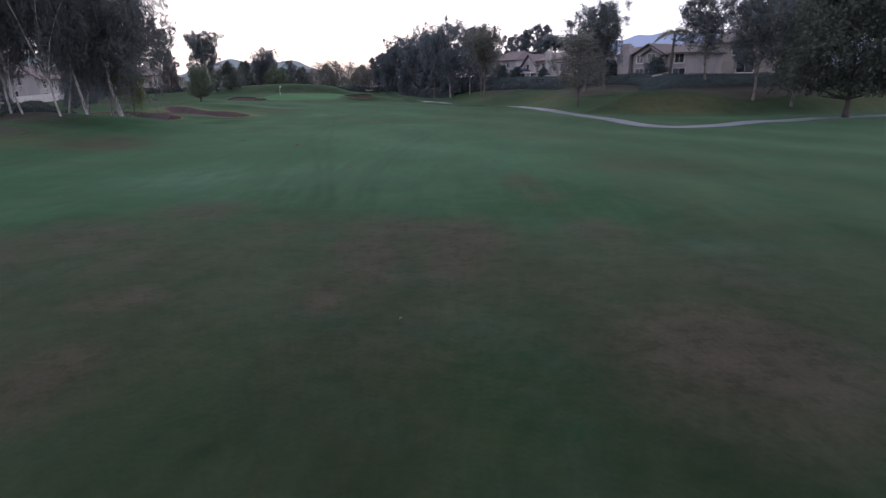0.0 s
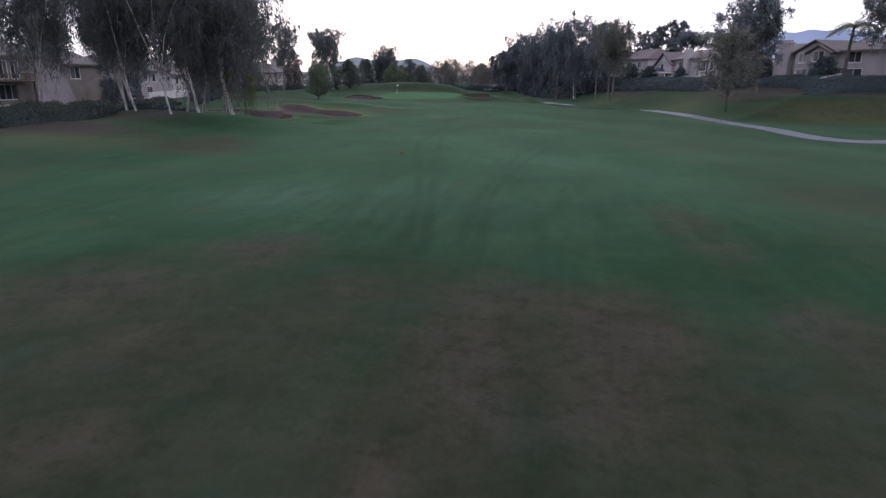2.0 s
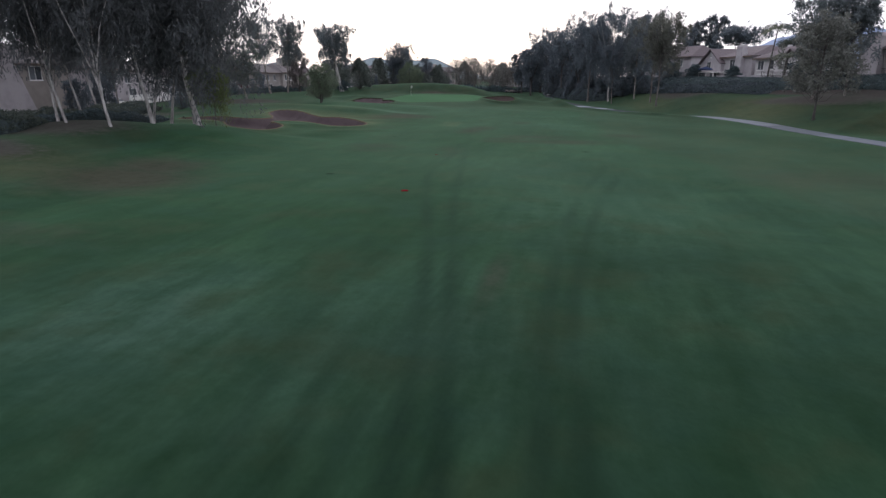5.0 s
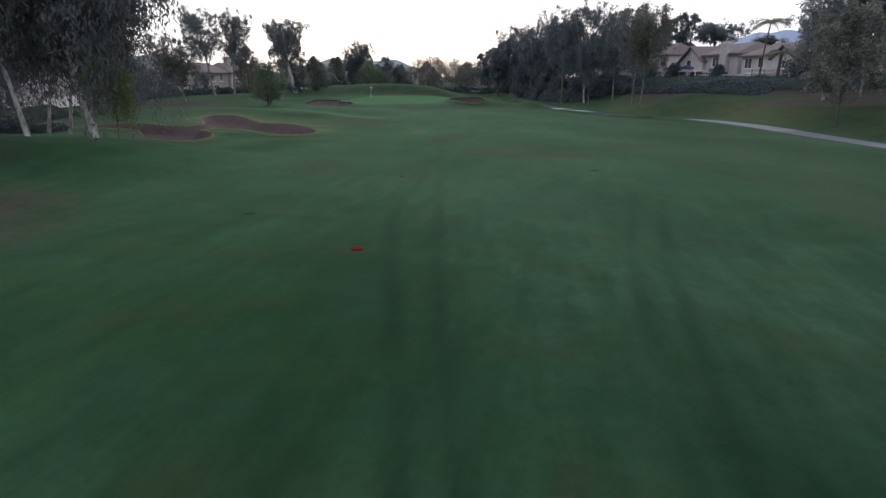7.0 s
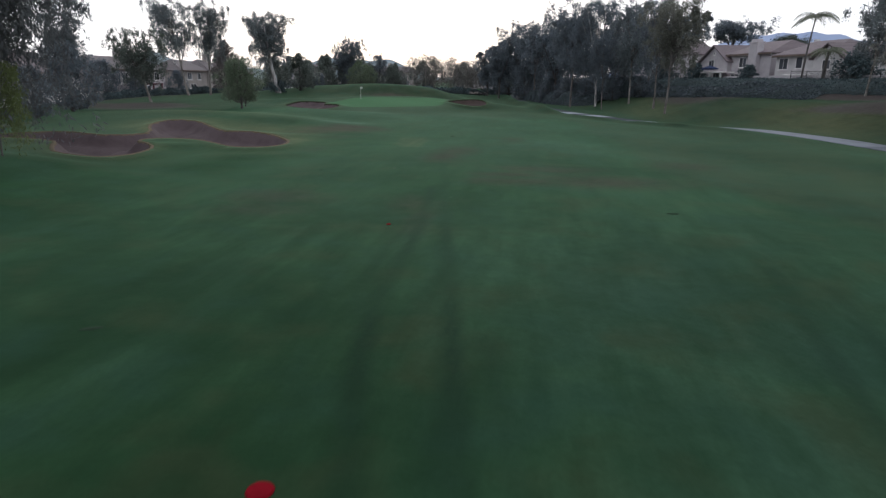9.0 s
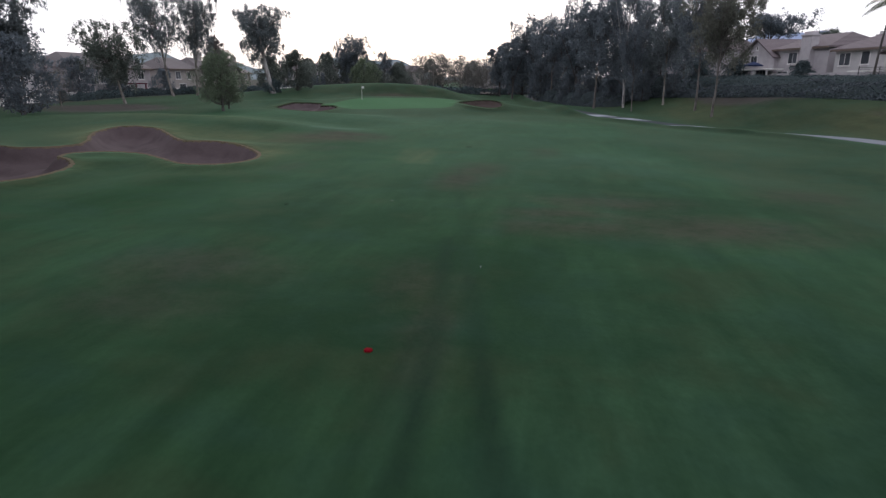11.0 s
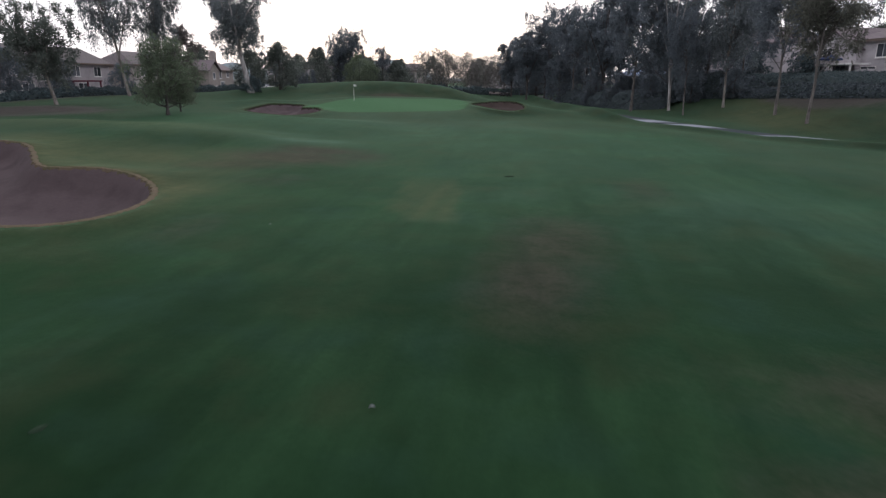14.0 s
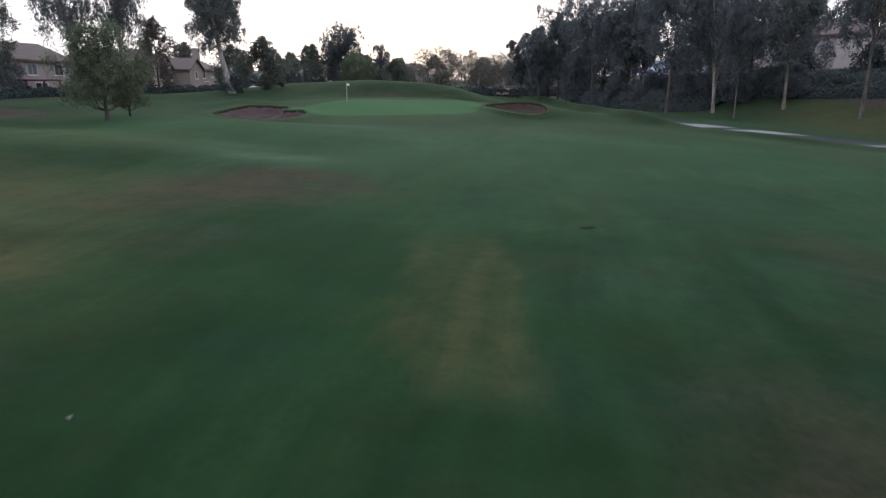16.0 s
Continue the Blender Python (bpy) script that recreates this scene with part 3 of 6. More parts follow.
def build_ground():
    xs = steps_axis(-56, 28, 0.42, -3800, 3800)
    core = (xs > -20) & (xs < 8)
    xs = np.sort(np.concatenate([xs, xs[core] + 0.21]))
    ys = steps_axis(-8, 212, 0.5, -3500, 4200)
    gx, gy = np.meshgrid(xs, ys)
    # draw the sheet's corners near a bunker onto its edge
    for line in BUNKERS.values():
        sd = line_distance(gx, gy, line, True)
        h = 0.02
        dx = (line_distance(gx + h, gy, line, True) - line_distance(gx - h, gy, line, True)) / (2 * h)
        dy = (line_distance(gx, gy + h, line, True) - line_distance(gx, gy - h, line, True)) / (2 * h)
        near = np.abs(sd) < 0.27
        gx, gy = np.where(near, gx - (sd - 0.03) * dx, gx), np.where(near, gy - (sd - 0.03) * dy, gy)
    z = dug(gx, gy)
    nx, ny = len(xs), len(ys)
    i, j = np.meshgrid(np.arange(ny - 1), np.arange(nx - 1), indexing="ij")
    a = (i * nx + j).ravel()
    faces = np.stack([a, a + 1, a + nx + 1, a + nx], -1)
    me = mesh_np("ground", np.stack([gx, gy, z], -1).reshape(-1, 3), faces, M_GRASS, True)

    def attribute(name, values):
        me.attributes.new(name, "FLOAT", "POINT").data.foreach_set("value", np.clip(values, 0, 1).astype(np.float32).ravel())

    mid = -2 - 0.19 * gy
    wob = 1.5 * np.sin(gy * 0.09) + 0.8 * np.sin(gy * 0.23 + 1)
    path_d = line_distance(gx, gy, PATH_LINE)
    fair = smooth_step(19.5, 17.5, np.abs(gx - mid + 1) + wob - 0.02 * gy) * smooth_step(20, 27, gy + 2.5 * np.sin(gx * 0.35)) * smooth_step(137, 128, gy)
    attribute("fairway", fair)
    e = (np.abs((gx + 34.8) / 10.0) ** 3 + np.abs((gy - 157) / 10.6) ** 3) ** (1 / 3) + 0.03 * np.sin(3 * np.arctan2(gy - 157, gx + 34.8))
    attribute("putting", smooth_step(1.03, 0.97, e))
    dry = np.zeros_like(gx)
    for cx, cy, sx, sy, amp in DRY_START + DRY_MIDDLE + DRY_SHADED_END:
        dry = np.maximum(dry, bump_at(gx, gy, cx, cy, amp * 1.15, sx * 1.15, sy * 1.15))
    attribute("dry", dry)
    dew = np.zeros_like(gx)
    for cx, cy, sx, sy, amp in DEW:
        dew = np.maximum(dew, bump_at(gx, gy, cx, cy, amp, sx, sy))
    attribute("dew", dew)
    lush = np.zeros_like(gx)
    for cx, cy, sx, sy, amp in LUSH:
        lush = np.maximum(lush, bump_at(gx, gy, cx, cy, amp, sx, sy))
    attribute("lush", lush)
    straw, soil = np.zeros_like(gx), np.zeros_like(gx)
    for key, line in BUNKERS.items():
        sd = line_distance(gx, gy, line, True)
        straw = np.maximum(straw, smooth_step(1.9, 0.3, sd) * (0.36 + 0.5 * smooth_step(94, 98, gy) if key == "left_fairway" else 0.12))
        back = smooth_step(7.0, 0.5, sd) * (0.15 + 0.55 * smooth_step(97, 102, gy) * smooth_step(-29.5, -34, gx))
        straw = np.maximum(straw, back if key == "left_fairway" else 0)
    straw = np.maximum(straw, bump_at(gx, gy, -45, 117, 0.4, 8, 3))
    # an oblong of yellowed turf, stepped at its near end
    wave = 0.2 * np.sin(gy * 1.3) + 0.12 * np.sin(gy * 3.1 + gx)
    slab = smooth_step(1.4, 1.05, np.abs(gx + 19.45 + 0.12 * (gy - 99) + 0.5 * wave)) * smooth_step(94.6, 95.6, gy - 1.5 * smooth_step(-19.45, -20.05, gx)) * smooth_step(105.5, 101.5, gy)
    straw = np.maximum(straw, (0.32 + 0.10 * np.sin(gx * 7.5 + 1)) * slab)
    straw = np.maximum(straw, bump_at(gx, gy, -36.5, 106.4, 0.55, 4.5, 2.4))
    straw = np.maximum(straw, bump_at(gx, gy, -31.6, 102.3, 0.45, 2.0, 1.8))
    d = -line_distance(gx, gy, BANK_AREA, True)
    bare = smooth_step(4.5, 8.5, d - 1.5 * np.sin(gx * 0.17 + gy * 0.11)) * smooth_step(18, 15, d)
    soil = np.maximum(soil, bare * np.clip(0.55 + 0.5 * np.sin(gx * 0.13 + gy * 0.21), 0, 0.9))
    soil = np.maximum(soil, smooth_step(10.5, 13, d) * smooth_step(30, 22, d))
    soil = np.maximum(soil, bump_at(gx, gy, -46, 54.6, 1.5, 6.0, 2.4))
    soil = np.maximum(soil, bump_at(gx, gy, -46.5, 65.5, 1.4, 5.0, 4.2))
    soil = np.maximum(soil, bump_at(gx, gy, -68, 132, 1.4, 6, 5))
    soil = np.maximum(soil, 0.55 * smooth_step(-55, -59, gx) * smooth_step(112, 98, gy))
    straw = np.maximum(straw, bump_at(gx, gy, -40, 51, 0.6, 5, 3.5))
    straw = np.maximum(straw, bump_at(gx, gy, -30.2, 98.9, 0.85, 1.4, 1.8))
    soil = np.maximum(soil, smooth_step(-76, -84, gx))
    straw = np.maximum(straw, smooth_step(-3, 1, d) * smooth_step(11, 6, d) * np.clip(0.28 + 0.24 * np.sin(gx * 0.21 - gy * 0.13), 0, 0.5))
    attribute("straw", straw)
    attribute("soil", soil)
    track = np.zeros_like(gx)
    for lines, deep, half in ((TRACKS[:2], 0.62, 0.34), (TRACKS[2:], 0.44, 0.34), (FAINT_TRACKS, 0.26, 0.3)):
        for line in lines:
            track = np.maximum(track, smooth_step(half, 0.08, line_distance(gx, gy, line)) * deep * (1 + 0.35 * np.sin(gy * 0.7 + len(line))))
    attribute("track", track)
    tagged(new("ground", me), "mown golf fairway grass with worn brown patches", "grass", kind="structure")


# stretches of the path in the paler tone: from, to, how far
PALE_STRETCHES = [(40, 88, 0.42), (88, 98, 0.3), (98, 122, 0.55), (129, 132.5, 0.8), (139.8, 143.8, 1.0), (146.6, 150.6, 1.0), (183, 190, 0.8)]


def build_path():
    pts = PATH_LINE
    d = np.gradient(pts, axis=0)
    d /= np.linalg.norm(d, axis=1)[:, None]
    side = np.stack([d[:, 1], -d[:, 0]], -1)
    rows = []
    for w, dz in ((-1.2, -0.25), (-1.2, 0.035), (-1.14, 0.06), (0, 0.075), (1.14, 0.06), (1.2, 0.035), (1.2, -0.25)):
        q = pts + side * w
        rows.append(np.column_stack([q, dug(pts[:, 0], pts[:, 1]) * 0.5 + 0.5 * dug(q[:, 0], q[:, 1]) + dz]))
    n, k = len(pts), len(rows)
    v = np.stack(rows, 1).reshape(-1, 3)
    i, j = np.meshgrid(np.arange(n - 1), np.arange(k - 1), indexing="ij")
    a = (i * k + j).ravel()
    me = mesh_np("road", v, np.stack([a, a + 1, a + k + 1, a + k], -1), M_PATH)
    pale = np.zeros(len(v))
    for y0, y1, amount in PALE_STRETCHES:
        pale = np.maximum(pale, amount * smooth_step(y0 - 0.8, y0 + 0.8, v[:, 1]) * smooth_step(y1 + 0.8, y1 - 0.8, v[:, 1]))
    me.attributes.new("pale", "FLOAT", "POINT").data.foreach_set("value", pale.astype(np.float32))
    tagged(new("road", me), "damp concrete cart path beside the fairway", "path", kind="structure")


def build_bunker(key, label):
    line = BUNKERS[key]
    lo, hi = line.min(0) - 0.8, line.max(0) + 0.8
    s = 0.26
    xs, ys = np.arange(lo[0], hi[0], s), np.arange(lo[1], hi[1], s)
    gx, gy = np.meshgrid(xs, ys)
    sd = line_distance(gx, gy, line, True)
    dyy, dxx = np.gradient(sd, s)
    length = np.hypot(dxx, dyy) + 1e-6
    out = sd > 0
    px, py = gx - np.where(out, sd * dxx / length, 0), gy - np.where(out, sd * dyy / length, 0)
    inside = np.minimum(line_distance(px, py, line, True), 0)
    z = land(px, py) - 0.03 - DEPTH[key] * bowl(-inside) + (0.19 if key == "left_fairway" else 0.06) * np.exp(inside / 0.5) + 0.015 * np.sin(px * 5 + py * 2)
    nx = len(xs)
    i, j = np.meshgrid(np.arange(len(ys) - 1), np.arange(nx - 1), indexing="ij")
    a = (i * nx + j).ravel()
    f = np.stack([a, a + 1, a + nx + 1, a + nx], -1)
    keep = (~out).ravel()[f].any(1)
    f = f[keep]
    used, inv = np.unique(f, return_inverse=True)
    v = np.stack([px, py, z], -1).reshape(-1, 3)[used]
    root = tagged(new("sand_bunker"), label, "bunker", "bunkers")
    child("sand", mesh_np("sand", v, inv.reshape(-1, 4), M_SAND_DARK if key == "green_right" else M_SAND, True), root)
    fine = curve_points(line[::2], 5, True)
    d = np.roll(fine, -1, 0) - np.roll(fine, 1, 0)
    d /= np.linalg.norm(d, axis=1)[:, None]
    nrm = np.stack([d[:, 1], -d[:, 0]], -1)
    test = line_distance(*(fine + nrm * 0.3).T, line, True)
    nrm = np.where(test[:, None] > 0, nrm, -nrm)
    s = np.arange(len(fine))
    rag = 0.03 * np.sin(s * 0.9) + 0.03 * np.sin(s * 2.3 + 1)

    def band(name, profile, material, text):
        rows = []
        for off, dz in profile:
            q = fine + nrm * (off + rag)[:, None]
            up = dug(*(fine + nrm * max(off, 0.12)).T)
            rows.append(np.column_stack([q, up + dz * (1 + 3 * rag)]))
        n, k = len(fine), len(rows)
        i, j = np.meshgrid(np.arange(n), np.arange(k - 1), indexing="ij")
        i2 = (i + 1) % n
        f = np.stack([i * k + j, i * k + j + 1, i2 * k + j + 1, i2 * k + j], -1).reshape(-1, 4)
        child(name, mesh_np(name, np.stack(rows, 1).reshape(-1, 3), f, material), root, text)

    crest = [(0.3, -0.05), (0.18, 0.02), (0.07, 0.035), (0.0, 0.015)]
    if key == "left_fairway":
        band("lip", crest + [(-0.05, -0.1), (-0.08, -0.5)], M_LIP, "ragged turf lip")
    else:
        band("lip", crest + [(-0.05, -0.1)], M_LIP_GREEN, "ragged turf lip")
        band("earth_face", [(-0.045, -0.07), (-0.08, -0.13), (-0.12, -0.19), (-0.2, -0.7)], M_EARTH_SHADE, "bare earth under the turf, darkened for the shade there")


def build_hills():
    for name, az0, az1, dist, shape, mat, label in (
            ("backdrop", -60, -6, 1900, lambda a: 1.25 + 0.5 * np.sin(a * 0.37 + 1) + 0.25 * np.sin(a * 0.9) + 0.1 * np.sin(a * 2.3), M_HILL, "low scrub-covered hills far beyond the houses, haze in their colour"),
            ("backdrop", 4, 70, 3300, lambda a: 2.55 + 1.25 * np.exp(-((a - 19.3) / 3.4) ** 2) + 0.6 * np.exp(-((a - 29) / 4) ** 2) + 0.25 * np.sin(a * 0.9) + 0.08 * np.sin(a * 3.1), M_MOUNTAIN, "mountain ridge on the horizon, blue haze in its colour")):
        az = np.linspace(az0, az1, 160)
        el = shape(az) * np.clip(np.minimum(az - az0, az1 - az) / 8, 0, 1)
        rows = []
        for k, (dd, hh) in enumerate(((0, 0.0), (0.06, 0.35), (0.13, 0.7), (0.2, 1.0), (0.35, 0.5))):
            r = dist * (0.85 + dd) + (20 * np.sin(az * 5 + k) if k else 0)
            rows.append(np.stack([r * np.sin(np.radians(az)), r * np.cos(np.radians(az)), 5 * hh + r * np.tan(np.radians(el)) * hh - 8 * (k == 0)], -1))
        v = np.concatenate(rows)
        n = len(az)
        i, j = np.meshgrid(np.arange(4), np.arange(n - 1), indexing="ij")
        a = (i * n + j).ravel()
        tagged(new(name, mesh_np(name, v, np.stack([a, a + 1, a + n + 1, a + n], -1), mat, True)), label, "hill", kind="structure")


build_ground()
build_path()
build_bunker("left_fairway", "long two-lobed sand bunker with a raised straw lip")
build_bunker("green_left", "pale sand bunker beside the putting green")
build_bunker("green_right", "small dark sand bunker dug into a grassy mound")
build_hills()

# ---- trees ----


def leaf_cards(rng, centres, spread, count, size, aspect, droop, fall=0.0):
    """Many single leaf blades scattered round the centres; fall: metres by which half of them string down in hanging sprays."""
    c = np.repeat(centres, count, axis=0)
    n = len(c)
    g = rng.normal(size=(n, 3))
    g /= np.linalg.norm(g, axis=1)[:, None] + 1e-9
    off = g * spread * (rng.random((n, 1)) ** 0.45)
    if fall:
        string = rng.random((n, 1)) < 0.5
        off = np.where(string, off * np.array([0.5, 0.5, 0.3]) - np.array([0, 0, fall]) * rng.random((n, 1)) ** 1.2, off)
    p = c + off
    axis = rng.normal(size=(n, 3))
    axis[:, 2] -= droop
    axis /= np.linalg.norm(axis, axis=1)[:, None]
    w = np.cross(axis, rng.normal(size=(n, 3)))
    w /= np.linalg.norm(w, axis=1)[:, None] + 1e-9
    s = size * (0.6 + 0.8 * rng.random((n, 1)))
    a, b = axis * s, w * s * aspect * 0.5
    v = np.stack([p, p + a * 0.45 + b, p + a, p + a * 0.45 - b], 1).reshape(-1, 3)
    return v, np.arange(4 * n).reshape(-1, 4)


def grow_tree(seed, height, trunk_r, clear, width, lobes, leaves, size, aspect=0.3, droop=0.0, lean=0.0, forks=1, lobe=0.36, stretch=1.3, ascend=0.5, hang=0.0, shape=0.8, tips=11):
    """Trunk and crown meshes. clear: bare share of the height; width: the crown's radius; lobe, stretch: size and slimness of its clumps;
    shape: below 1 widest low down, above 1 widest high up; hang: metres by which the sprays hang."""
    rng = np.random.default_rng(seed)
    wood, twigs, ends, radii = [], [], [], []
    for k in range(forks):
        n = 9
        t = np.linspace(0, 1, n)
        wander = np.cumsum(rng.normal(0, 0.022 * height / 10, (n, 2)), axis=0) * t[:, None] ** 0.5
        turn = rng.random() * 6.28
        part_k = (0.13 * height * (0.6 + rng.random())) if forks > 1 else 0
        px = wander[:, 0] + lean * t * height * 0.5 + np.cos(turn) * part_k * t ** 1.3
        py = wander[:, 1] + np.sin(turn) * part_k * t ** 1.3
        h = height * (1 - 0.2 * rng.random() * (k > 0)) * 0.9
        stem = np.stack([px, py, h * t - 0.15], -1)
        r = trunk_r * (0.75 if forks > 1 else 1.0) * (1 - 0.86 * t) * (1 + 0.5 * np.exp(-t * 18))
        wood.append(tube(stem, r, 8))

        def on_stem(s):
            return np.array([np.interp(s, t, stem[:, c]) for c in range(3)])

        m = lobes // forks
        for l in range(m):
            s = clear + (1 - clear) * (l + rng.random()) / m
            up = (s - clear) / (1 - clear)
            prof = np.sin(np.pi * (0.14 + 0.80 * up) ** shape) ** 0.7
            top = l == m - 1
            reach = 0.1 * width if top else width * prof * (0.30 + 0.62 * rng.random())
            az = 2.4 * l + rng.normal(0, 0.5)
            rw = lobe * width * (0.65 + 0.6 * rng.random()) * (0.55 + 0.5 * prof)
            rz = rw * stretch * (0.75 + 0.6 * rng.random())
            base = on_stem(max(clear * 0.8, s - 0.10 - 0.12 * rng.random()))
            mid = on_stem(s) + np.array([np.cos(az) * reach, np.sin(az) * reach, ascend * reach * 0.6])
            q = np.linspace(0, 1, 6)[:, None]
            knee = base + (mid - base) * np.array([0.75, 0.75, 0.25])
            arm = (1 - q) ** 2 * base + 2 * q * (1 - q) * knee + q * q * mid
            arm[1:] += rng.normal(0, 0.03 * (reach + 1), (5, 3))
            twigs.append(tube(arm, np.linspace(max(0.02, np.interp(s, t, r) * 0.36), 0.012, 6), 5))
            g = rng.normal(size=(tips, 3))
            g /= np.linalg.norm(g, axis=1)[:, None]
            p = mid + g * rng.random((tips, 1)) ** 0.4 * np.array([rw, rw, rz])
            p[:, 2] -= hang * 0.6 * rng.random(tips) ** 2
            low = clear * height + 0.45 * rw
            p[:, 2] = np.where(p[:, 2] < low, low + 0.35 * np.abs(p[:, 2] - low), p[:, 2])
            for e in p[:5]:
                twigs.append(tube(np.stack([arm[4], (arm[4] + e) / 2 + rng.normal(0, 0.1, 3), e]), [0.022, 0.014, 0.006], 4))
            ends.append(p)
            radii.append(np.full(tips, rw))
    ends, radii = np.concatenate(ends), np.concatenate(radii)
    per = max(3, leaves // len(ends))
    clump = (0.42 * radii)[:, None] * np.array([1.0, 1.0, 1.0 + 0.35 * hang])
    c = np.repeat(clump, per, axis=0)
    return merge(wood), merge(twigs), leaf_cards(rng, ends - np.array([0, 0, hang * 0.2]), c, per, size, aspect, droop)


def grow_gum(seed, height, trunk_r, clear, width, clumps, leaves, size, aspect=0.25, droop=1.0, lean=0.0, stems=3, fork=0.3, hang=0.0, clump=1.2, ragged=0.35, tips=9):
    """A eucalyptus: slim stems that part steeply, separate clumps of foliage along them, sprays that hang at uneven heights.
    clear: share of the height below which no clump sits; ragged: how far single clumps come below it."""
    rng = np.random.default_rng(seed)
    t = np.linspace(0, 1, 13)
    sway = np.cumsum(rng.normal(0, 0.012 * height, (13, 2)), axis=0) * (t[:, None] ** 0.7)
    main = np.column_stack([lean * height * (1.7 * t - 1.05 * t * t) + sway[:, 0] * 0.6, sway[:, 1] * 0.6, 0.93 * height * t - 0.2])
    r_main = trunk_r * (1 - 0.88 * t) * (1 + 0.25 * np.exp(-t * 30))
    lines, wood, twigs = [main], [tube(main, r_main, 8)], []
    for k in range(stems):
        s0 = fork + 0.38 * (k + 0.6 * rng.random()) / max(stems, 1)
        start = np.array([np.interp(s0, t, main[:, c]) for c in range(3)])
        az, out = 2.4 * k + rng.normal(0, 0.4) + seed, width * (0.35 + 0.4 * rng.random())
        rise = (0.95 * height - start[2]) * (0.7 + 0.3 * rng.random())
        u = np.linspace(0, 1, 10)
        wig = np.cumsum(rng.normal(0, 0.008 * height, (10, 2)), axis=0) * u[:, None]
        line = start + np.column_stack([np.cos(az) * out * u ** 1.15 + wig[:, 0] + lean * rise * u * 0.6, np.sin(az) * out * u ** 1.15 + wig[:, 1], rise * u])
        lines.append(line)
        wood.append(tube(line, np.interp(s0, t, r_main) * 0.72 * (1 - 0.88 * u), 6))
    ends, spreads = [], []
    weight = np.array([1.2] + [1.0] * stems)
    for k in range(clumps):
        line = lines[rng.choice(len(lines), p=weight / weight.sum())]
        n = len(line) - 1
        lo = (clear - ragged * clear * rng.random() ** 2) * height
        first = np.searchsorted(line[:, 2], lo)
        if first >= n:
            continue
        u = first + (n - 0.4 - first) * rng.random()
        at = np.array([np.interp(u, np.arange(n + 1), line[:, c]) for c in range(3)])
        high = at[2] / height
        reach = width * (0.12 + 0.42 * rng.random()) * (1.2 - 0.75 * high ** 2)
        az = rng.random() * 6.28
        c = at + np.array([np.cos(az) * reach, np.sin(az) * reach, reach * 0.25 * rng.random()])
        foot = np.array([np.interp(max(u - 1.6 - rng.random(), 0), np.arange(n + 1), line[:, q]) for q in range(3)])
        mid = (foot + c) / 2 + np.array([0, 0, -0.1 * reach])
        twigs.append(tube(np.stack([foot, mid, c]), [0.028, 0.018, 0.007], 4))
        rw = clump * (0.6 + 0.65 * rng.random()) * (1.1 - 0.35 * high)
        g = rng.normal(size=(tips, 3))
        g /= np.linalg.norm(g, axis=1)[:, None]
        p = c + g * rng.random((tips, 1)) ** 0.5 * np.array([rw, rw, rw * 0.9])
        p[:, 2] -= 0.5 * hang * rng.random() * rng.random(tips) ** 1.3
        ends.append(p)
        spreads.append(np.tile(np.array([0.40, 0.40, 0.46]) * rw, (tips, 1)))
    ends, spreads = np.concatenate(ends), np.concatenate(spreads)
    per = max(3, leaves // len(ends))
    return merge(wood), merge(twigs), leaf_cards(rng, ends, np.repeat(spreads, per, axis=0), per, size, aspect, droop, hang)


def make_tree(name, label, category, bark, leaf, group, grower=None, **grow):
    (wv, wf), (tv, tf), (cv, cf) = (grower or grow_tree)(**grow)
    root = tagged(new(name), label, category, group)
    child("trunk", mesh_np("trunk", wv, wf, bark, True), root)
    child("inner_wood", mesh_np("inner_wood", tv, tf, M_BARK_DARK, True), root, "thin dark inner branches")
    child("crown", mesh_np("crown", cv, cf, leaf), root)
    return root


class Stock:
    """The first tree of a kind is set down where it belongs; the others are copies."""

    def __init__(self, maker):
        self.maker, self.first = maker, None

    def put(self, x, y, scale=1.0, turn=0.0, wide=1.0, label="", sink=0.05):
        ob = self.first
        m = pose(x, y, ground_z(x, y) - sink, 0, 0, turn)
        if ob is None:
            ob = self.first = self.maker()
            ob.matrix_basis = m
        else:
            ob = copy_thing(ob, m)
        ob.scale = (scale * wide, scale * wide, scale)
        return tagged(ob, label)


EUC = dict(category="tree", bark=M_BARK_PALE, leaf=M_LEAF_EUC, grower=grow_gum)
WEEP = dict(category="tree", bark=M_BARK_WHITE, leaf=M_LEAF_WEEP, grower=grow_gum)
ROW = dict(category="tree", bark=M_BARK_DARK, leaf=M_LEAF_ROW, grower=grow_gum)
weeping_a = Stock(lambda: make_tree("eucalyptus_tree", "tall weeping eucalyptus with pale peeling trunk and hanging foliage", group="fairway eucalyptus", **WEEP,
                                    seed=3, height=21, trunk_r=0.16, clear=0.38, width=7.4, clumps=112, leaves=24000, size=0.38, aspect=0.2, droop=2.4, lean=-0.11, stems=4, fork=0.26, hang=2.4, clump=1.15, ragged=0.45))
weeping_b = Stock(lambda: make_tree("eucalyptus_tree", "tall weeping eucalyptus with forked pale trunk", group="fairway eucalyptus", **WEEP,
                                    seed=8, height=20, trunk_r=0.19, clear=0.28, width=9.6, clumps=170, leaves=38000, size=0.38, aspect=0.2, droop=2.4, lean=-0.06, stems=5, fork=0.2, hang=3.4, clump=1.2, ragged=0.6))
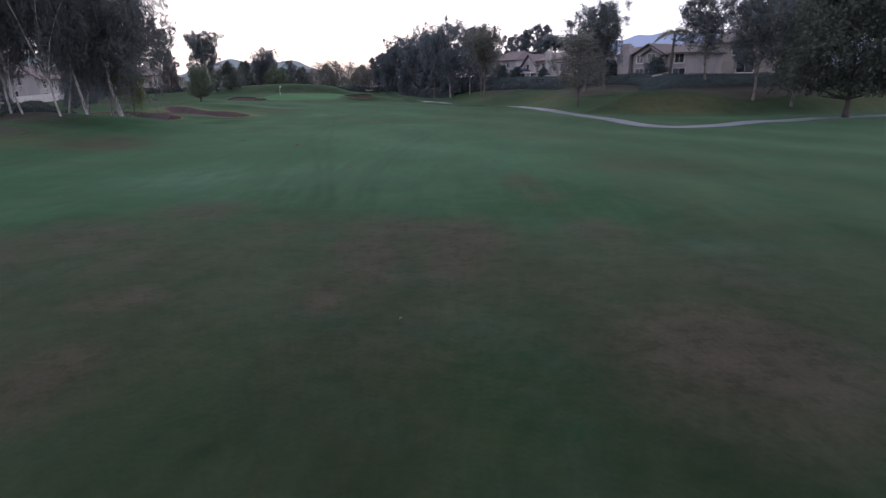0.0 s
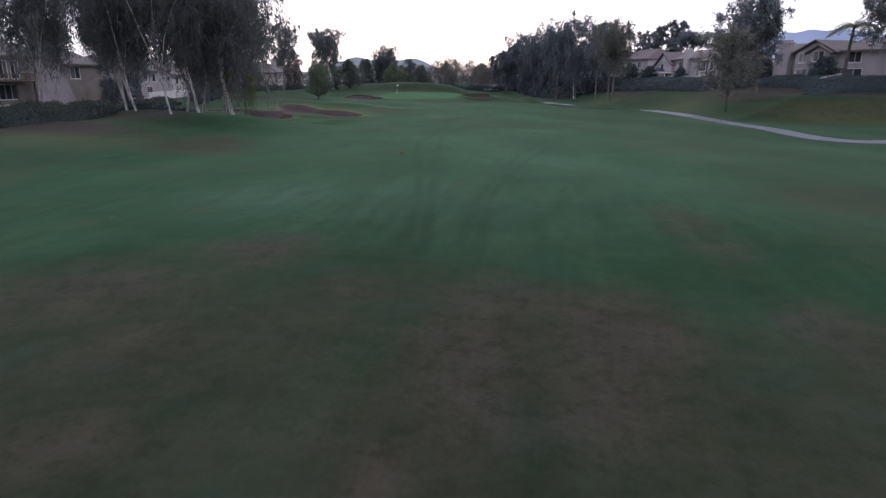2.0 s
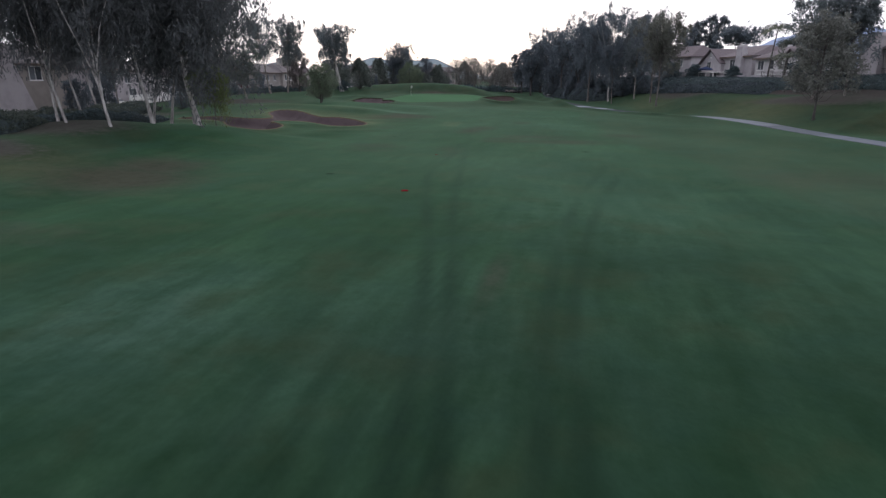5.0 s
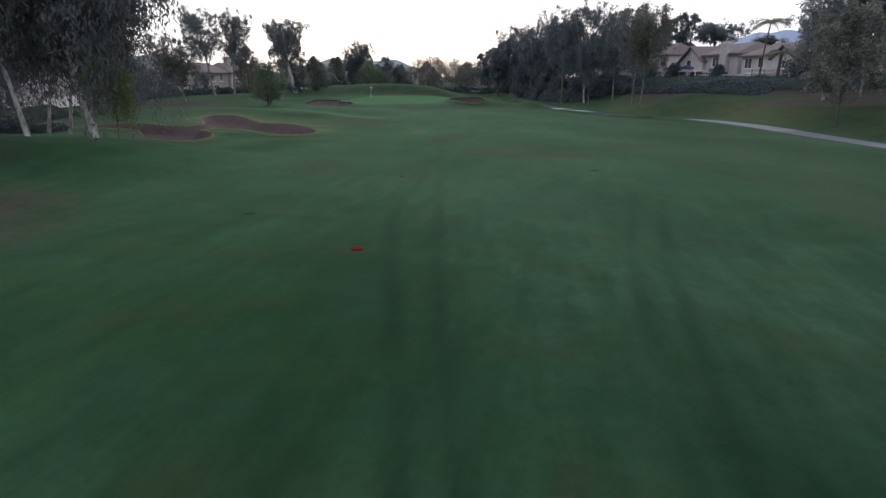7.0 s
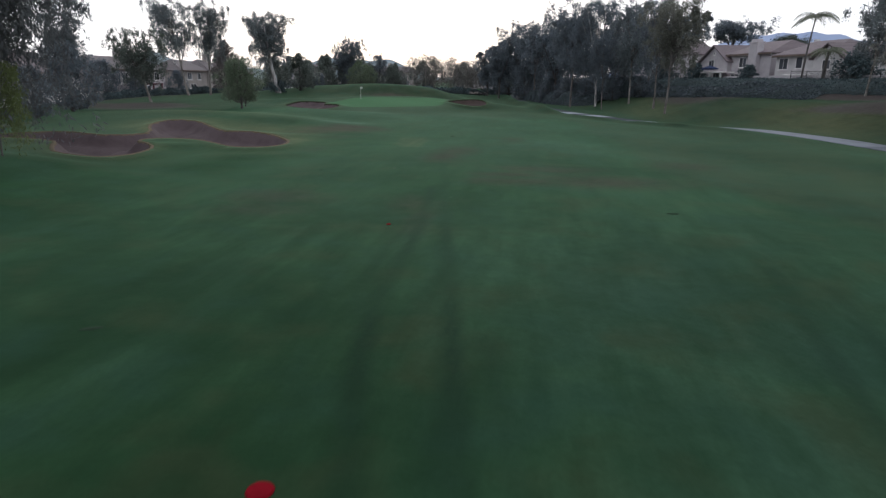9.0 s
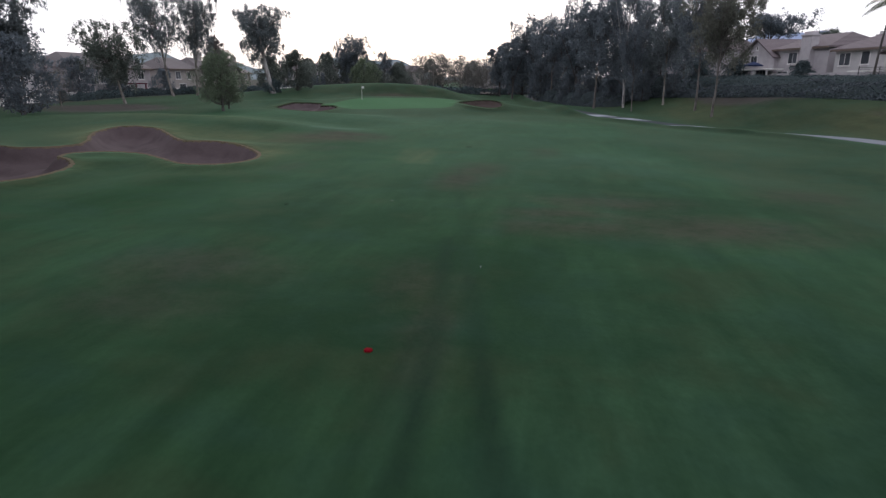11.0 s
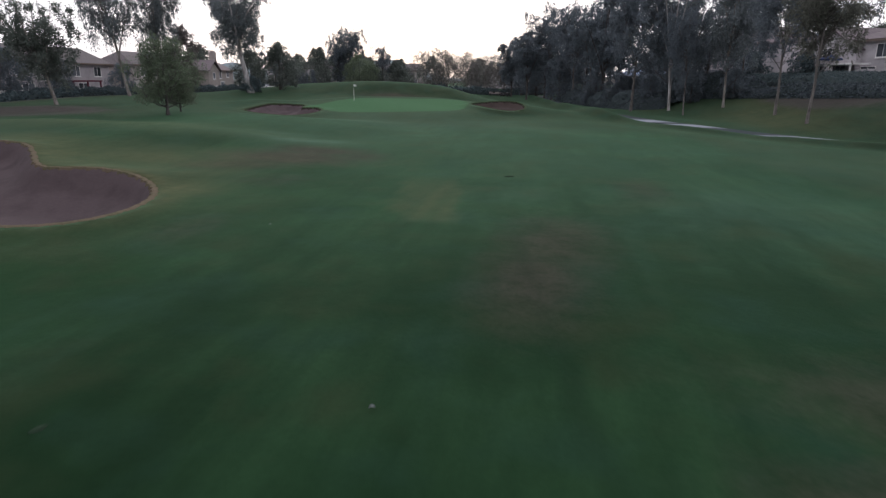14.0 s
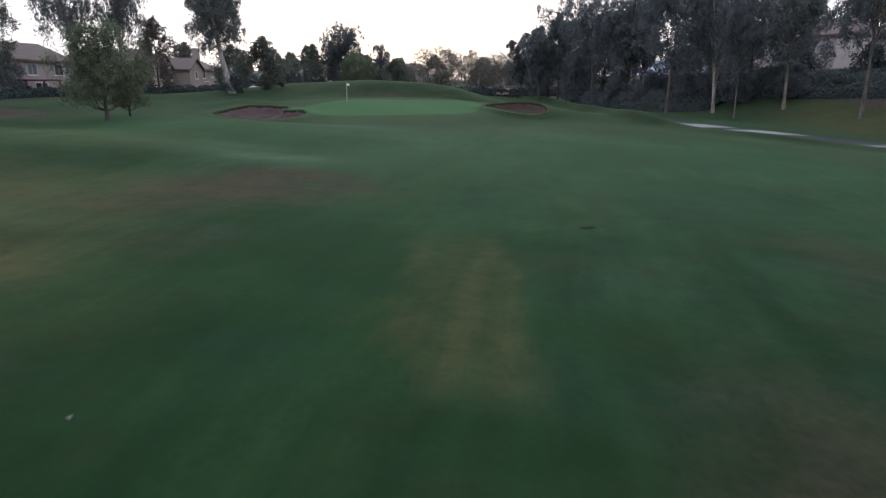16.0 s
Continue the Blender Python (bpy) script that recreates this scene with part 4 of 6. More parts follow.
slim_weeping = Stock(lambda: make_tree("eucalyptus_tree", "slim weeping eucalyptus with several thin pale stems", group="fairway eucalyptus", **WEEP,
                                       seed=15, height=18, trunk_r=0.11, clear=0.42, width=6.2, clumps=95, leaves=19500, size=0.36, aspect=0.2, droop=2.2, lean=-0.10, stems=6, fork=0.10, hang=2.0, clump=1.05, ragged=0.4))
upright_a = Stock(lambda: make_tree("eucalyptus_tree", "tall upright eucalyptus with lobed grey-green crown", group="eucalyptus row", **EUC,
                                    seed=21, height=20, trunk_r=0.14, clear=0.26, width=5.0, clumps=105, leaves=16000, size=0.38, aspect=0.28, droop=1.3, lean=-0.03, stems=5, fork=0.14, hang=1.2, clump=0.95))
upright_b = Stock(lambda: make_tree("eucalyptus_tree", "slender eucalyptus with ragged grey-green crown", group="eucalyptus row", **EUC,
                                    seed=34, height=18, trunk_r=0.14, clear=0.26, width=4.6, clumps=88, leaves=13500, size=0.38, aspect=0.28, droop=1.3, lean=0.03, stems=4, fork=0.24, hang=1.1, clump=0.9))
streaky = Stock(lambda: make_tree("eucalyptus_tree", "tall eucalyptus with leaning pale trunk and streaming open crown", group="lawn eucalyptus", **EUC,
                                  seed=29, height=21, trunk_r=0.24, clear=0.40, width=6.2, clumps=120, leaves=19000, size=0.36, aspect=0.24, droop=2.0, lean=-0.10, stems=6, fork=0.24, hang=2.0, clump=0.9, ragged=0.2))
thick_gum = Stock(lambda: make_tree("eucalyptus_tree", "solitary eucalyptus with thick white leaning trunk and lobed crown", "tree", M_BARK_WHITE, M_LEAF_EUC, "lawn eucalyptus", grow_gum,
                                    seed=47, height=18, trunk_r=0.5, clear=0.38, width=6.8, clumps=170, leaves=28000, size=0.34, aspect=0.3, droop=1.0, lean=-0.10, stems=6, fork=0.3, hang=0.9, clump=0.95, ragged=0.25))
white_gum = Stock(lambda: make_tree("eucalyptus_tree", "tall dark-crowned eucalyptus with twin white stems", "tree", M_BARK_WHITE, M_LEAF_ROW, "row trees", grow_gum,
                                    seed=71, height=22.5, trunk_r=0.19, clear=0.26, width=8.0, clumps=140, leaves=24000, size=0.36, aspect=0.26, droop=1.3, lean=-0.02, stems=6, fork=0.05, hang=1.4, clump=1.05, ragged=0.5))
dark_gum = Stock(lambda: make_tree("eucalyptus_tree", "tall thin eucalyptus with greyish streaked trunk and high open crown", "tree", M_BARK_GREY, M_LEAF_ROW, "row trees", grow_gum,
                                   seed=66, height=17, trunk_r=0.145, clear=0.33, width=5.8, clumps=98, leaves=13500, size=0.34, aspect=0.28, droop=1.2, lean=0.02, stems=5, fork=0.30, hang=1.2, clump=0.9, ragged=0.4))
warm_gum = Stock(lambda: make_tree("eucalyptus_tree", "thin-trunked eucalyptus with olive-brown open crown above a path", "tree", M_BARK_GREY, M_LEAF_OLIVE, "row trees", grow_gum,
                                   seed=67, height=17, trunk_r=0.145, clear=0.36, width=6.2, clumps=110, leaves=15000, size=0.34, aspect=0.28, droop=1.0, lean=0.02, stems=5, fork=0.30, hang=1.0, clump=0.95, ragged=0.4))
far_euc = Stock(lambda: make_tree("eucalyptus_tree", "distant dark eucalyptus with lumpy crown", group="far eucalyptus", **ROW,
                                  seed=55, height=19, trunk_r=0.25, clear=0.20, width=5.4, clumps=80, leaves=9000, size=0.52, aspect=0.4, droop=0.8, stems=6, fork=0.12, hang=0.7, clump=1.05))
dense = Stock(lambda: make_tree("evergreen_tree", "dense dark evergreen with foliage nearly to the ground", "tree", M_BARK_DARK, M_LEAF_ROW, "dense trees",
                                seed=58, height=12, trunk_r=0.25, clear=0.05, width=5.2, lobes=44, leaves=8000, size=0.42, aspect=0.45, droop=0.7, hang=0.6, lobe=0.28, stretch=1.1, shape=0.7))
broad = Stock(lambda: make_tree("broadleaf_tree", "dark broad-crowned tree with short stout trunk", "tree", M_BARK_DARK, M_LEAF_DEEP, "parkland trees",
                                seed=61, height=15.5, trunk_r=0.28, clear=0.2, width=9.0, lobes=90, leaves=42000, size=0.40, aspect=0.4, droop=1.2, hang=1.6, lobe=0.27, stretch=0.9, ascend=0.6, shape=0.75, tips=14))
flat_pine = Stock(lambda: make_tree("pine_tree", "flat-topped dark pine behind a tiled roof", "tree", M_BARK_DARK, M_LEAF_ROW, "parkland trees", grow_gum,
                                    seed=63, height=15, trunk_r=0.35, clear=0.62, width=9.5, clumps=90, leaves=13000, size=0.42, aspect=0.4, droop=0.3, stems=7, fork=0.35, hang=0.0, clump=1.5, ragged=0.1))
olive = Stock(lambda: make_tree("young_tree", "young tree with thin dark trunk and olive-brown foliage", "tree", M_BARK_DARK, M_LEAF_WARM, "young trees",
                                seed=72, height=11, trunk_r=0.12, clear=0.26, width=4.4, lobes=48, leaves=15000, size=0.26, aspect=0.42, droop=0.5, hang=0.5, lobe=0.24, stretch=1.2, ascend=0.7))
small_round = Stock(lambda: make_tree("small_tree", "small round-crowned green tree on the rough", "tree", M_BARK_DARK, M_LEAF_FRESH, "small trees",
                                      seed=80, height=7.2, trunk_r=0.13, clear=0.17, width=3.1, lobes=52, leaves=20000, size=0.17, aspect=0.35, droop=0.8, hang=0.6, lobe=0.30, stretch=1.3, ascend=0.8, shape=0.72))
parkland = Stock(lambda: make_tree("parkland_tree", "broad dark-leaved tree with pale leaning trunk", group="airy trees", category="tree", bark=M_BARK_PALE, leaf=M_LEAF_DARK, grower=grow_gum,
                                   seed=97, height=12.5, trunk_r=0.2, clear=0.2, width=6.4, clumps=130, leaves=19000, size=0.27, aspect=0.4, droop=0.6, lean=-0.12, stems=6, fork=0.16, hang=0.6, clump=0.95, ragged=0.3))
sapling = Stock(lambda: make_tree("weeping_sapling", "young weeping tree with light green hanging sprays", group="saplings", category="tree", bark=M_BARK_DARK, leaf=M_LEAF_LIGHT, grower=grow_gum,
                                  seed=131, height=6.5, trunk_r=0.05, clear=0.42, width=3.0, clumps=34, leaves=7500, size=0.2, aspect=0.2, droop=2.4, stems=4, fork=0.2, hang=2.0, clump=0.6, ragged=0.6))
rusty = Stock(lambda: make_tree("rusty_tree", "greyish-brown leaved upright tree beside the houses", "tree", M_BARK_DARK, M_LEAF_RUST, "rusty trees",
                                seed=101, height=12, trunk_r=0.18, clear=0.10, width=3.2, lobes=40, leaves=8500, size=0.32, aspect=0.45, droop=0.6, hang=0.4, lobe=0.28, stretch=1.5, shape=0.6))
leafy = Stock(lambda: make_tree("leafy_tree", "bushy tree in the far belt, leaves greyed for haze", "tree", M_BARK_DARK, M_LEAF_HAZED, "far leafy trees",
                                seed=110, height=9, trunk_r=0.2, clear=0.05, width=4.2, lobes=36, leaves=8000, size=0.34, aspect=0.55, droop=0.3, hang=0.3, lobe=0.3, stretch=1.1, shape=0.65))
willow = Stock(lambda: make_tree("willow_tree", "light green willow-like tree in the far belt", "tree", M_BARK_DARK, M_LEAF_WILLOW, "far leafy trees",
                                 seed=112, height=13, trunk_r=0.2, clear=0.06, width=4.6, lobes=40, leaves=9000, size=0.36, aspect=0.35, droop=1.2, hang=1.0, lobe=0.28, stretch=1.5, shape=0.75))
cypress = Stock(lambda: make_tree("cypress_tree", "narrow dark column of a cypress beside a pale house", "tree", M_BARK_DARK, M_LEAF_ROW, "cypresses",
                                  seed=141, height=7, trunk_r=0.1, clear=0.02, width=0.85, lobes=26, leaves=3200, size=0.26, aspect=0.4, droop=-0.6, hang=0.0, lobe=0.5, stretch=1.8, shape=0.6))
shrub = Stock(lambda: make_tree("garden_shrub", "dark rounded garden shrub by a wall", "shrub", M_BARK_DARK, M_LEAF_HEDGE, "garden shrubs",
                                seed=115, height=3.4, trunk_r=0.08, clear=0.02, width=2.3, lobes=20, leaves=3500, size=0.3, aspect=0.55, droop=0.2, hang=0.1, lobe=0.42, stretch=0.9, shape=0.6))
bare_tree = Stock(lambda: make_tree("bare_tree", "thinly leaved pale winter tree with bare twigs", "tree", M_BARK_PALE, M_LEAF_PALE, "bare trees",
                                    seed=119, height=9, trunk_r=0.14, clear=0.14, width=3.8, lobes=46, leaves=2300, size=0.26, aspect=0.45, hang=0.0, lobe=0.34, stretch=1.4, ascend=0.9))


def plant_trees():
    # the group beside the long bunker
    for x, y, kind, s, a in ((-40.0, 70.9, weeping_a, 1.0, 0), (-48.6, 58.2, slim_weeping, 1.02, 200), (-64.5, 79, slim_weeping, 1.15, 60), (-39.8, 65.6, slim_weeping, 1.0, 0), (-43.5, 65.2, slim_weeping, 0.95, 40),
                             (-45.6, 66.6, slim_weeping, 1.05, -30), (-37.2, 76.0, sapling, 0.95, 0), (-47.0, 83.0, weeping_a, 0.95, 175), (-41.8, 79.5, weeping_b, 0.92, 120), (-58.5, 83.5, weeping_a, 0.85, 30), (-50, 84, weeping_a, 0.95, 200), (-66, 94.5, weeping_a, 0.95, 20), (-69, 121, upright_b, 0.9, 10), (-74, 108, upright_a, 0.8, 10)):
        kind.put(x, y, s, a)
    weeping_b.put(-38.2, 74.9, 1.0, 0, 1.28)
    # left side beyond the bunker
    parkland.put(-70.5, 140.5, 1.0, 0)
    dense.put(-86, 151, 0.6, 20)
    dense.put(-85.5, 159, 0.5, 80)
    dense.put(-84, 171, 0.45, 140)
    shrub.put(-63.6, 176, 0.8, 20)
    streaky.put(-76.4, 162.0, 0.96, 15, 1.05)
    streaky.put(-73.2, 164.5, 0.92, 130, 0.95)
    rusty.put(-74.7, 174.6, 0.98, 0)
    thick_gum.put(-63.6, 175.6, 1.0, 0, 1.05)
    small_round.put(-49.6, 129.5, 1.0, 0, 1.15, label="small round-crowned dark green tree on a mown slope")
    small_round.put(-51.7, 135.0, 0.62, 130)
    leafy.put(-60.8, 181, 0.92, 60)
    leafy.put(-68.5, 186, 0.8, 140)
    bare_tree.put(-74.5, 133, 0.55, 10)
    dense.put(-66.5, 118, 0.75, 0)
    dense.put(-71.5, 97, 0.42, 30)
    dense.put(-73.5, 104, 0.5, 100)
    dense.put(-63, 108, 0.5, 60)
    rng = random.Random(4)
    for k in range(22):
        y = 142 + k * 3.7
        x = float(np.interp(y, (118, 134, 150, 182, 200, 225), (-77.5, -81.5, -84.5, -83, -82, -85))) + rng.uniform(-1.2, 0.8)
        shrub.put(x, y + rng.uniform(-1.5, 1.5), rng.uniform(0.25, 0.5), rng.uniform(0, 360))
    for x, y, s in ((-70, 64, 1.0), (24.5, 154.6, 0.7), (20, 170, 0.9), (31, 134, 1.1), (33, 125, 1.0), (37, 110, 0.9), (17, 183, 1.1)):
        shrub.put(x, y, s, 50 * s)
    # the row along the path
    for x, y, kind, s, a, w in ((9.0, 138.4, warm_gum, 1.0, 0, 1.05), (8.8, 146.2, dark_gum, 1.04, 130, 1.0), (6.8, 158.2, upright_b, 1.02, 100, 1.1), (2.4, 159.4, dark_gum, 0.8, 220, 0.8), (2.0, 166.8, white_gum, 1.0, 0, 1.0),
                                (-2.4, 172, dark_gum, 1.24, 10, 1.15), (7, 180, upright_a, 0.9, 60, 1.1), (11.5, 168, dark_gum, 0.85, 200, 1.1),
                                (-5, 192, far_euc, 1.08, 20, 1.1), (-1, 205, far_euc, 1.0, 40, 1.0), (-10, 214, far_euc, 0.88, 90, 1.1), (-15, 226, far_euc, 0.98, 0, 1.1), (-21, 240, far_euc, 0.95, 50, 1.0), (-12, 210, dense, 0.8, 0, 1.1), (-17, 232, dense, 1.0, 60, 1.2), (-6, 222, dense, 1.0, 140, 1.2), (1, 183, dense, 0.7, 200, 1.1),
                                (10, 181, dense, 0.8, 270, 1.2), (5, 195, dense, 0.8, 20, 1.3), (1.0, 177, dense, 0.42, 0, 1.2), (-2.6, 184, dense, 0.48, 70, 1.2), (5.2, 169, dense, 0.36, 140, 1.3), (9.2, 163, dense, 0.34, 210, 1.3), (-6.0, 192, dense, 0.5, 250, 1.2), (-22, 255, dense, 0.6, 90, 1.2), (-27, 262, far_euc, 0.5, 100, 1.0), (-2, 240, far_euc, 0.9, 250, 1.1), (10, 215, far_euc, 0.85, 20, 1.1), (-9.5, 204, dark_gum, 1.2, 160, 1.1), (-13.5, 218, dark_gum, 1.2, 220, 1.1), (-7.0, 196, dark_gum, 1.15, 50, 1.1), (-19, 217, far_euc, 0.82, 130, 1.15), (-23, 230, far_euc, 0.74, 200, 1.15)):
        kind.put(x, y, s, a, w)
    olive.put(21.4, 99.4, 1.06, 60)
    # trees on and behind the bank
    upright_a.put(27.7, 124, 0.78, 140, 1.0)
    upright_b.put(25, 112, 0.9, 10, 1.25)
    upright_b.put(28, 110, 0.92, 90, 1.1)
    broad.put(51.2, 79.6, 1.12, 0)
    upright_a.put(49.9, 90.0, 1.05, 120, 1.4)
    upright_a.put(45.3, 92.0, 1.0, 250, 1.3)
    upright_b.put(41.8, 101, 0.98, 200, 1.35)
    for x, y, kind, s, a in ((60, 112, upright_a, 1.1, 60), (66, 138, upright_a, 1.05, 120), (55, 104, upright_b, 1.0, 0), (72, 110, upright_b, 1.1, 45), (37, 250, far_euc, 1.15, 0), (31, 246, far_euc, 1.05, 70), (36, 205, flat_pine, 0.98, 30),
                             (52, 215, broad, 0.7, 10), (21, 196, far_euc, 0.74, 90)):
        kind.put(x, y, s, a)
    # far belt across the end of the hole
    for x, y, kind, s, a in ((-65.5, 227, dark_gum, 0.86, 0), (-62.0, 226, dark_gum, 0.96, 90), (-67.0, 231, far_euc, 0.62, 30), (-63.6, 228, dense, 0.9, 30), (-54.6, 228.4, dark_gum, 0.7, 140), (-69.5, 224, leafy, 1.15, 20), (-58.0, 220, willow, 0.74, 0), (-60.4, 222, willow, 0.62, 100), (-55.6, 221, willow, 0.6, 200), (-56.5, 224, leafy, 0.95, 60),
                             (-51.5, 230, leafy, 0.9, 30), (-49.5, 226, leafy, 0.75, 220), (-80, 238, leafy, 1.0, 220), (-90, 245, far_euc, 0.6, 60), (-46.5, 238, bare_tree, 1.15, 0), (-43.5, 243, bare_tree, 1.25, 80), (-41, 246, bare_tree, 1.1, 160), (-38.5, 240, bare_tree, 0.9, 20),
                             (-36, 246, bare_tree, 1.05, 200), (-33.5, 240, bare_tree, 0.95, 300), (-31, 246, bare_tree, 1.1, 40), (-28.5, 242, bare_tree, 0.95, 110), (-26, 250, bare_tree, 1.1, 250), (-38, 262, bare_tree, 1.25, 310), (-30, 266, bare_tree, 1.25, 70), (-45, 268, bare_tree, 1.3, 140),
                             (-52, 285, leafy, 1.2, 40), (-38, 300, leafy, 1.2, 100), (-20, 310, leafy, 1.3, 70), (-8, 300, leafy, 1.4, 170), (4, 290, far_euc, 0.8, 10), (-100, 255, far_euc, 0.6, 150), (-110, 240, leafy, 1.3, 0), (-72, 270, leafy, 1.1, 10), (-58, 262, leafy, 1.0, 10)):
        kind.put(x, y, s, a)
    for k in range(7):
        cypress.put(-73.5 + 0.95 * k + 0.3 * (k % 2), 216 + 0.8 * (k % 3), 0.62 + 0.1 * ((k * 3) % 4) / 3, 60 * k)


plant_trees()


def hedge(name, label, line, half, high, leaf, seed, leaves, size=0.3, group="", lumps=0.35, base=None):
    """A clipped or rambling hedge along a line: a lumpy body under many small leaves."""
    rng = np.random.default_rng(seed)
    pts = curve_points(line, 10)
    seg = np.linalg.norm(np.diff(pts, axis=0), axis=1)
    at = np.concatenate([[0], np.cumsum(seg)])
    n = max(8, int(at[-1] / 0.8))
    s = np.linspace(0, at[-1], n)
    c = np.stack([np.interp(s, at, pts[:, k]) for k in (0, 1)], -1)
    d = np.gradient(c, axis=0)
    d /= np.linalg.norm(d, axis=1)[:, None]
    side = np.stack([d[:, 1], -d[:, 0]], -1)
    ang = np.linspace(0, np.pi, 9)
    rows = []
    for a in ang:
        off = -half * np.cos(a)
        q = c + side * off
        lift = high * np.clip(np.minimum(s, at[-1] - s) / 5 + 0.08, 0, 1) ** 0.6 * np.sin(a) ** 0.6 * (1 + lumps * np.sin(s * 0.9 + a * 2) * np.sin(s * 0.37 + 2) + rng.normal(0, 0.08, n))
        rows.append(np.column_stack([q + rng.normal(0, 0.06, q.shape), dug(q[:, 0], q[:, 1]) - 0.05 + lift * (0.02 < a < 3.12)]))
    v = np.stack(rows, 1)
    k = len(ang)
    i, j = np.meshgrid(np.arange(n - 1), np.arange(k - 1), indexing="ij")
    a = (i * k + j).ravel()
    f = np.stack([a, a + 1, a + k + 1, a + k], -1)
    ii, jj = rng.integers(0, n - 1, leaves), rng.integers(0, k - 1, leaves)
    u, w = rng.random((leaves, 1)), rng.random((leaves, 1))
    p = (v[ii, jj] * (1 - u) + v[ii + 1, jj] * u) * (1 - w) + (v[ii, jj + 1] * (1 - u) + v[ii + 1, jj + 1] * u) * w
    lv, lf = leaf_cards(rng, p, np.full(3, 0.18), 1, size, 0.55, 0.0)
    root = tagged(new(name), label, "hedge", group)
    child("hedge_core", mesh_np("hedge_core", v.reshape(-1, 3) - (0, 0, 0.06), f, M_HEDGE_SHADE, True), root, "inner body, coloured dark for the shade among the leaves")
    child("foliage", mesh_np("foliage", lv, lf, leaf), root)
    return root


def offset_line(line, d):
    p = np.asarray(line, float)
    t = np.gradient(p, axis=0)
    t /= np.linalg.norm(t, axis=1)[:, None]
    return p + np.stack([-t[:, 1], t[:, 0]], -1) * d


BANK_VIEW = BANK_FOOT[1:11]
hedge("hedge", "rambling dark shrubs along the upper edge of the bank", offset_line(BANK_VIEW, 15.1), 1.3, 0.7, M_LEAF_HEDGE, 5, 44000, 0.16, "bank shrubs")
hedge("hedge", "thick green shrubs covering the bank", offset_line(BANK_VIEW, 16.9), 1.6, 0.5, M_LEAF_HEDGE, 6, 40000, 0.16, "bank shrubs")
hedge("hedge", "shrubs along the top of the bank before the gardens", offset_line(BANK_VIEW, 19.0), 1.4, 0.25, M_LEAF_HEDGE, 7, 26000, 0.2, "bank shrubs")
hedge("hedge", "dark low undergrowth behind the row of trees", [(-2, 202), (1, 190), (5, 180), (9.0, 171), (12, 162)], 2.4, 1.8, M_LEAF_UNDER, 8, 26000, 0.24, "bank shrubs", 0.9)
hedge("hedge", "low dark shrubs on the bank below the houses", [(11.5, 163), (14.5, 154), (17.5, 146), (20.5, 139), (25, 129)], 2.2, 0.9, M_LEAF_UNDER, 18, 18000, 0.22, "bank shrubs", 0.7)
hedge("hedge", "dark thicket under the far trees of the row", [(-11, 212), (-7.5, 198), (-4, 186), (-0.5, 177), (3.5, 171.0)], 2.0, 1.7, M_LEAF_UNDER, 12, 18000, 0.22, "bank shrubs", 0.7)
hedge("hedge", "low dark shrubs in a mulched bed behind thin trunks", [(-55.5, 70), (-53, 76), (-51.5, 82), (-52.5, 88)], 1.5, 1.0, M_LEAF_HEDGE, 19, 12000, 0.18, "left hedges")
hedge("hedge", "low dark green shrubs behind a mulched mound", [(-54, 44.5), (-49.7, 51.5), (-47.0, 56), (-46.0, 60.5), (-47.5, 65)], 1.9, 1.45, M_LEAF_DEEP, 20, 20000, 0.18, "left hedges")
hedge("hedge", "low rounded green hedge in front of a white wall", [(-55, 48), (-56.3, 58), (-57.6, 66), (-59.5, 78), (-63, 92), (-69, 108)], 2.4, 1.25, M_LEAF_DEEP, 9, 26000, 0.2, "left hedges")
hedge("hedge", "long low clipped hedge before the houses", [(-82.5, 144), (-83, 150), (-83.5, 165), (-81, 182), (-80, 200), (-84, 222)], 1.3, 1.0, M_LEAF_HEDGE, 10, 22000, 0.32, "left hedges")
hedge("hedge", "distant hedge across the end of the course", [(-95, 236), (-78, 226), (-60, 226), (-40, 232), (-22, 244), (-6, 262)], 2.0, 1.4, M_LEAF_HEDGE, 11, 14000, 0.5, "far hedges")

# ---- houses ----


def gable_roof(x0, x1, y0, y1, z, rise, along="x", over=0.5, hip=0.0, thick=0.22):
    """A pitched tiled roof as a closed slab; hip: metres by which the ridge is drawn in at both ends."""
    bm = bmesh.new()
    x0, x1, y0, y1 = x0 - over, x1 + over, y0 - over, y1 + over
    if along == "x":
        ym = (y0 + y1) / 2
        eave = [(x0, y0), (x1, y0), (x1, y1), (x0, y1)]
        ridge = [(x0 + hip, ym), (x1 - hip, ym)]
    else:
        xm = (x0 + x1) / 2
        eave = [(x1, y0), (x1, y1), (x0, y1), (x0, y0)]
        ridge = [(xm, y0 + hip), (xm, y1 - hip)]
    top = [bm.verts.new((a, b, z)) for a, b in eave] + [bm.verts.new((a, b, z + rise)) for a, b in ridge]
    low = [bm.verts.new((v.co.x, v.co.y, v.co.z - thick)) for v in top]
    for vs, flip in ((top, False), (low, True)):
        for f in ((0, 1, 5, 4), (2, 3, 4, 5), (1, 2, 5), (3, 0, 4)):
            if len(f) == 3 and hip < 0.05:
                continue
            bm.faces.new([vs[k] for k in (f[::-1] if flip else f)])
    ring = [0, 1, 5, 2, 3, 4] if hip < 0.05 else [0, 1, 2, 3]
    for a, b in zip(ring, ring[1:] + ring[:1]):
        bm.faces.new((top[a], low[a], low[b], top[b]))
    bmesh.ops.recalc_face_normals(bm, faces=bm.faces)
    return bm


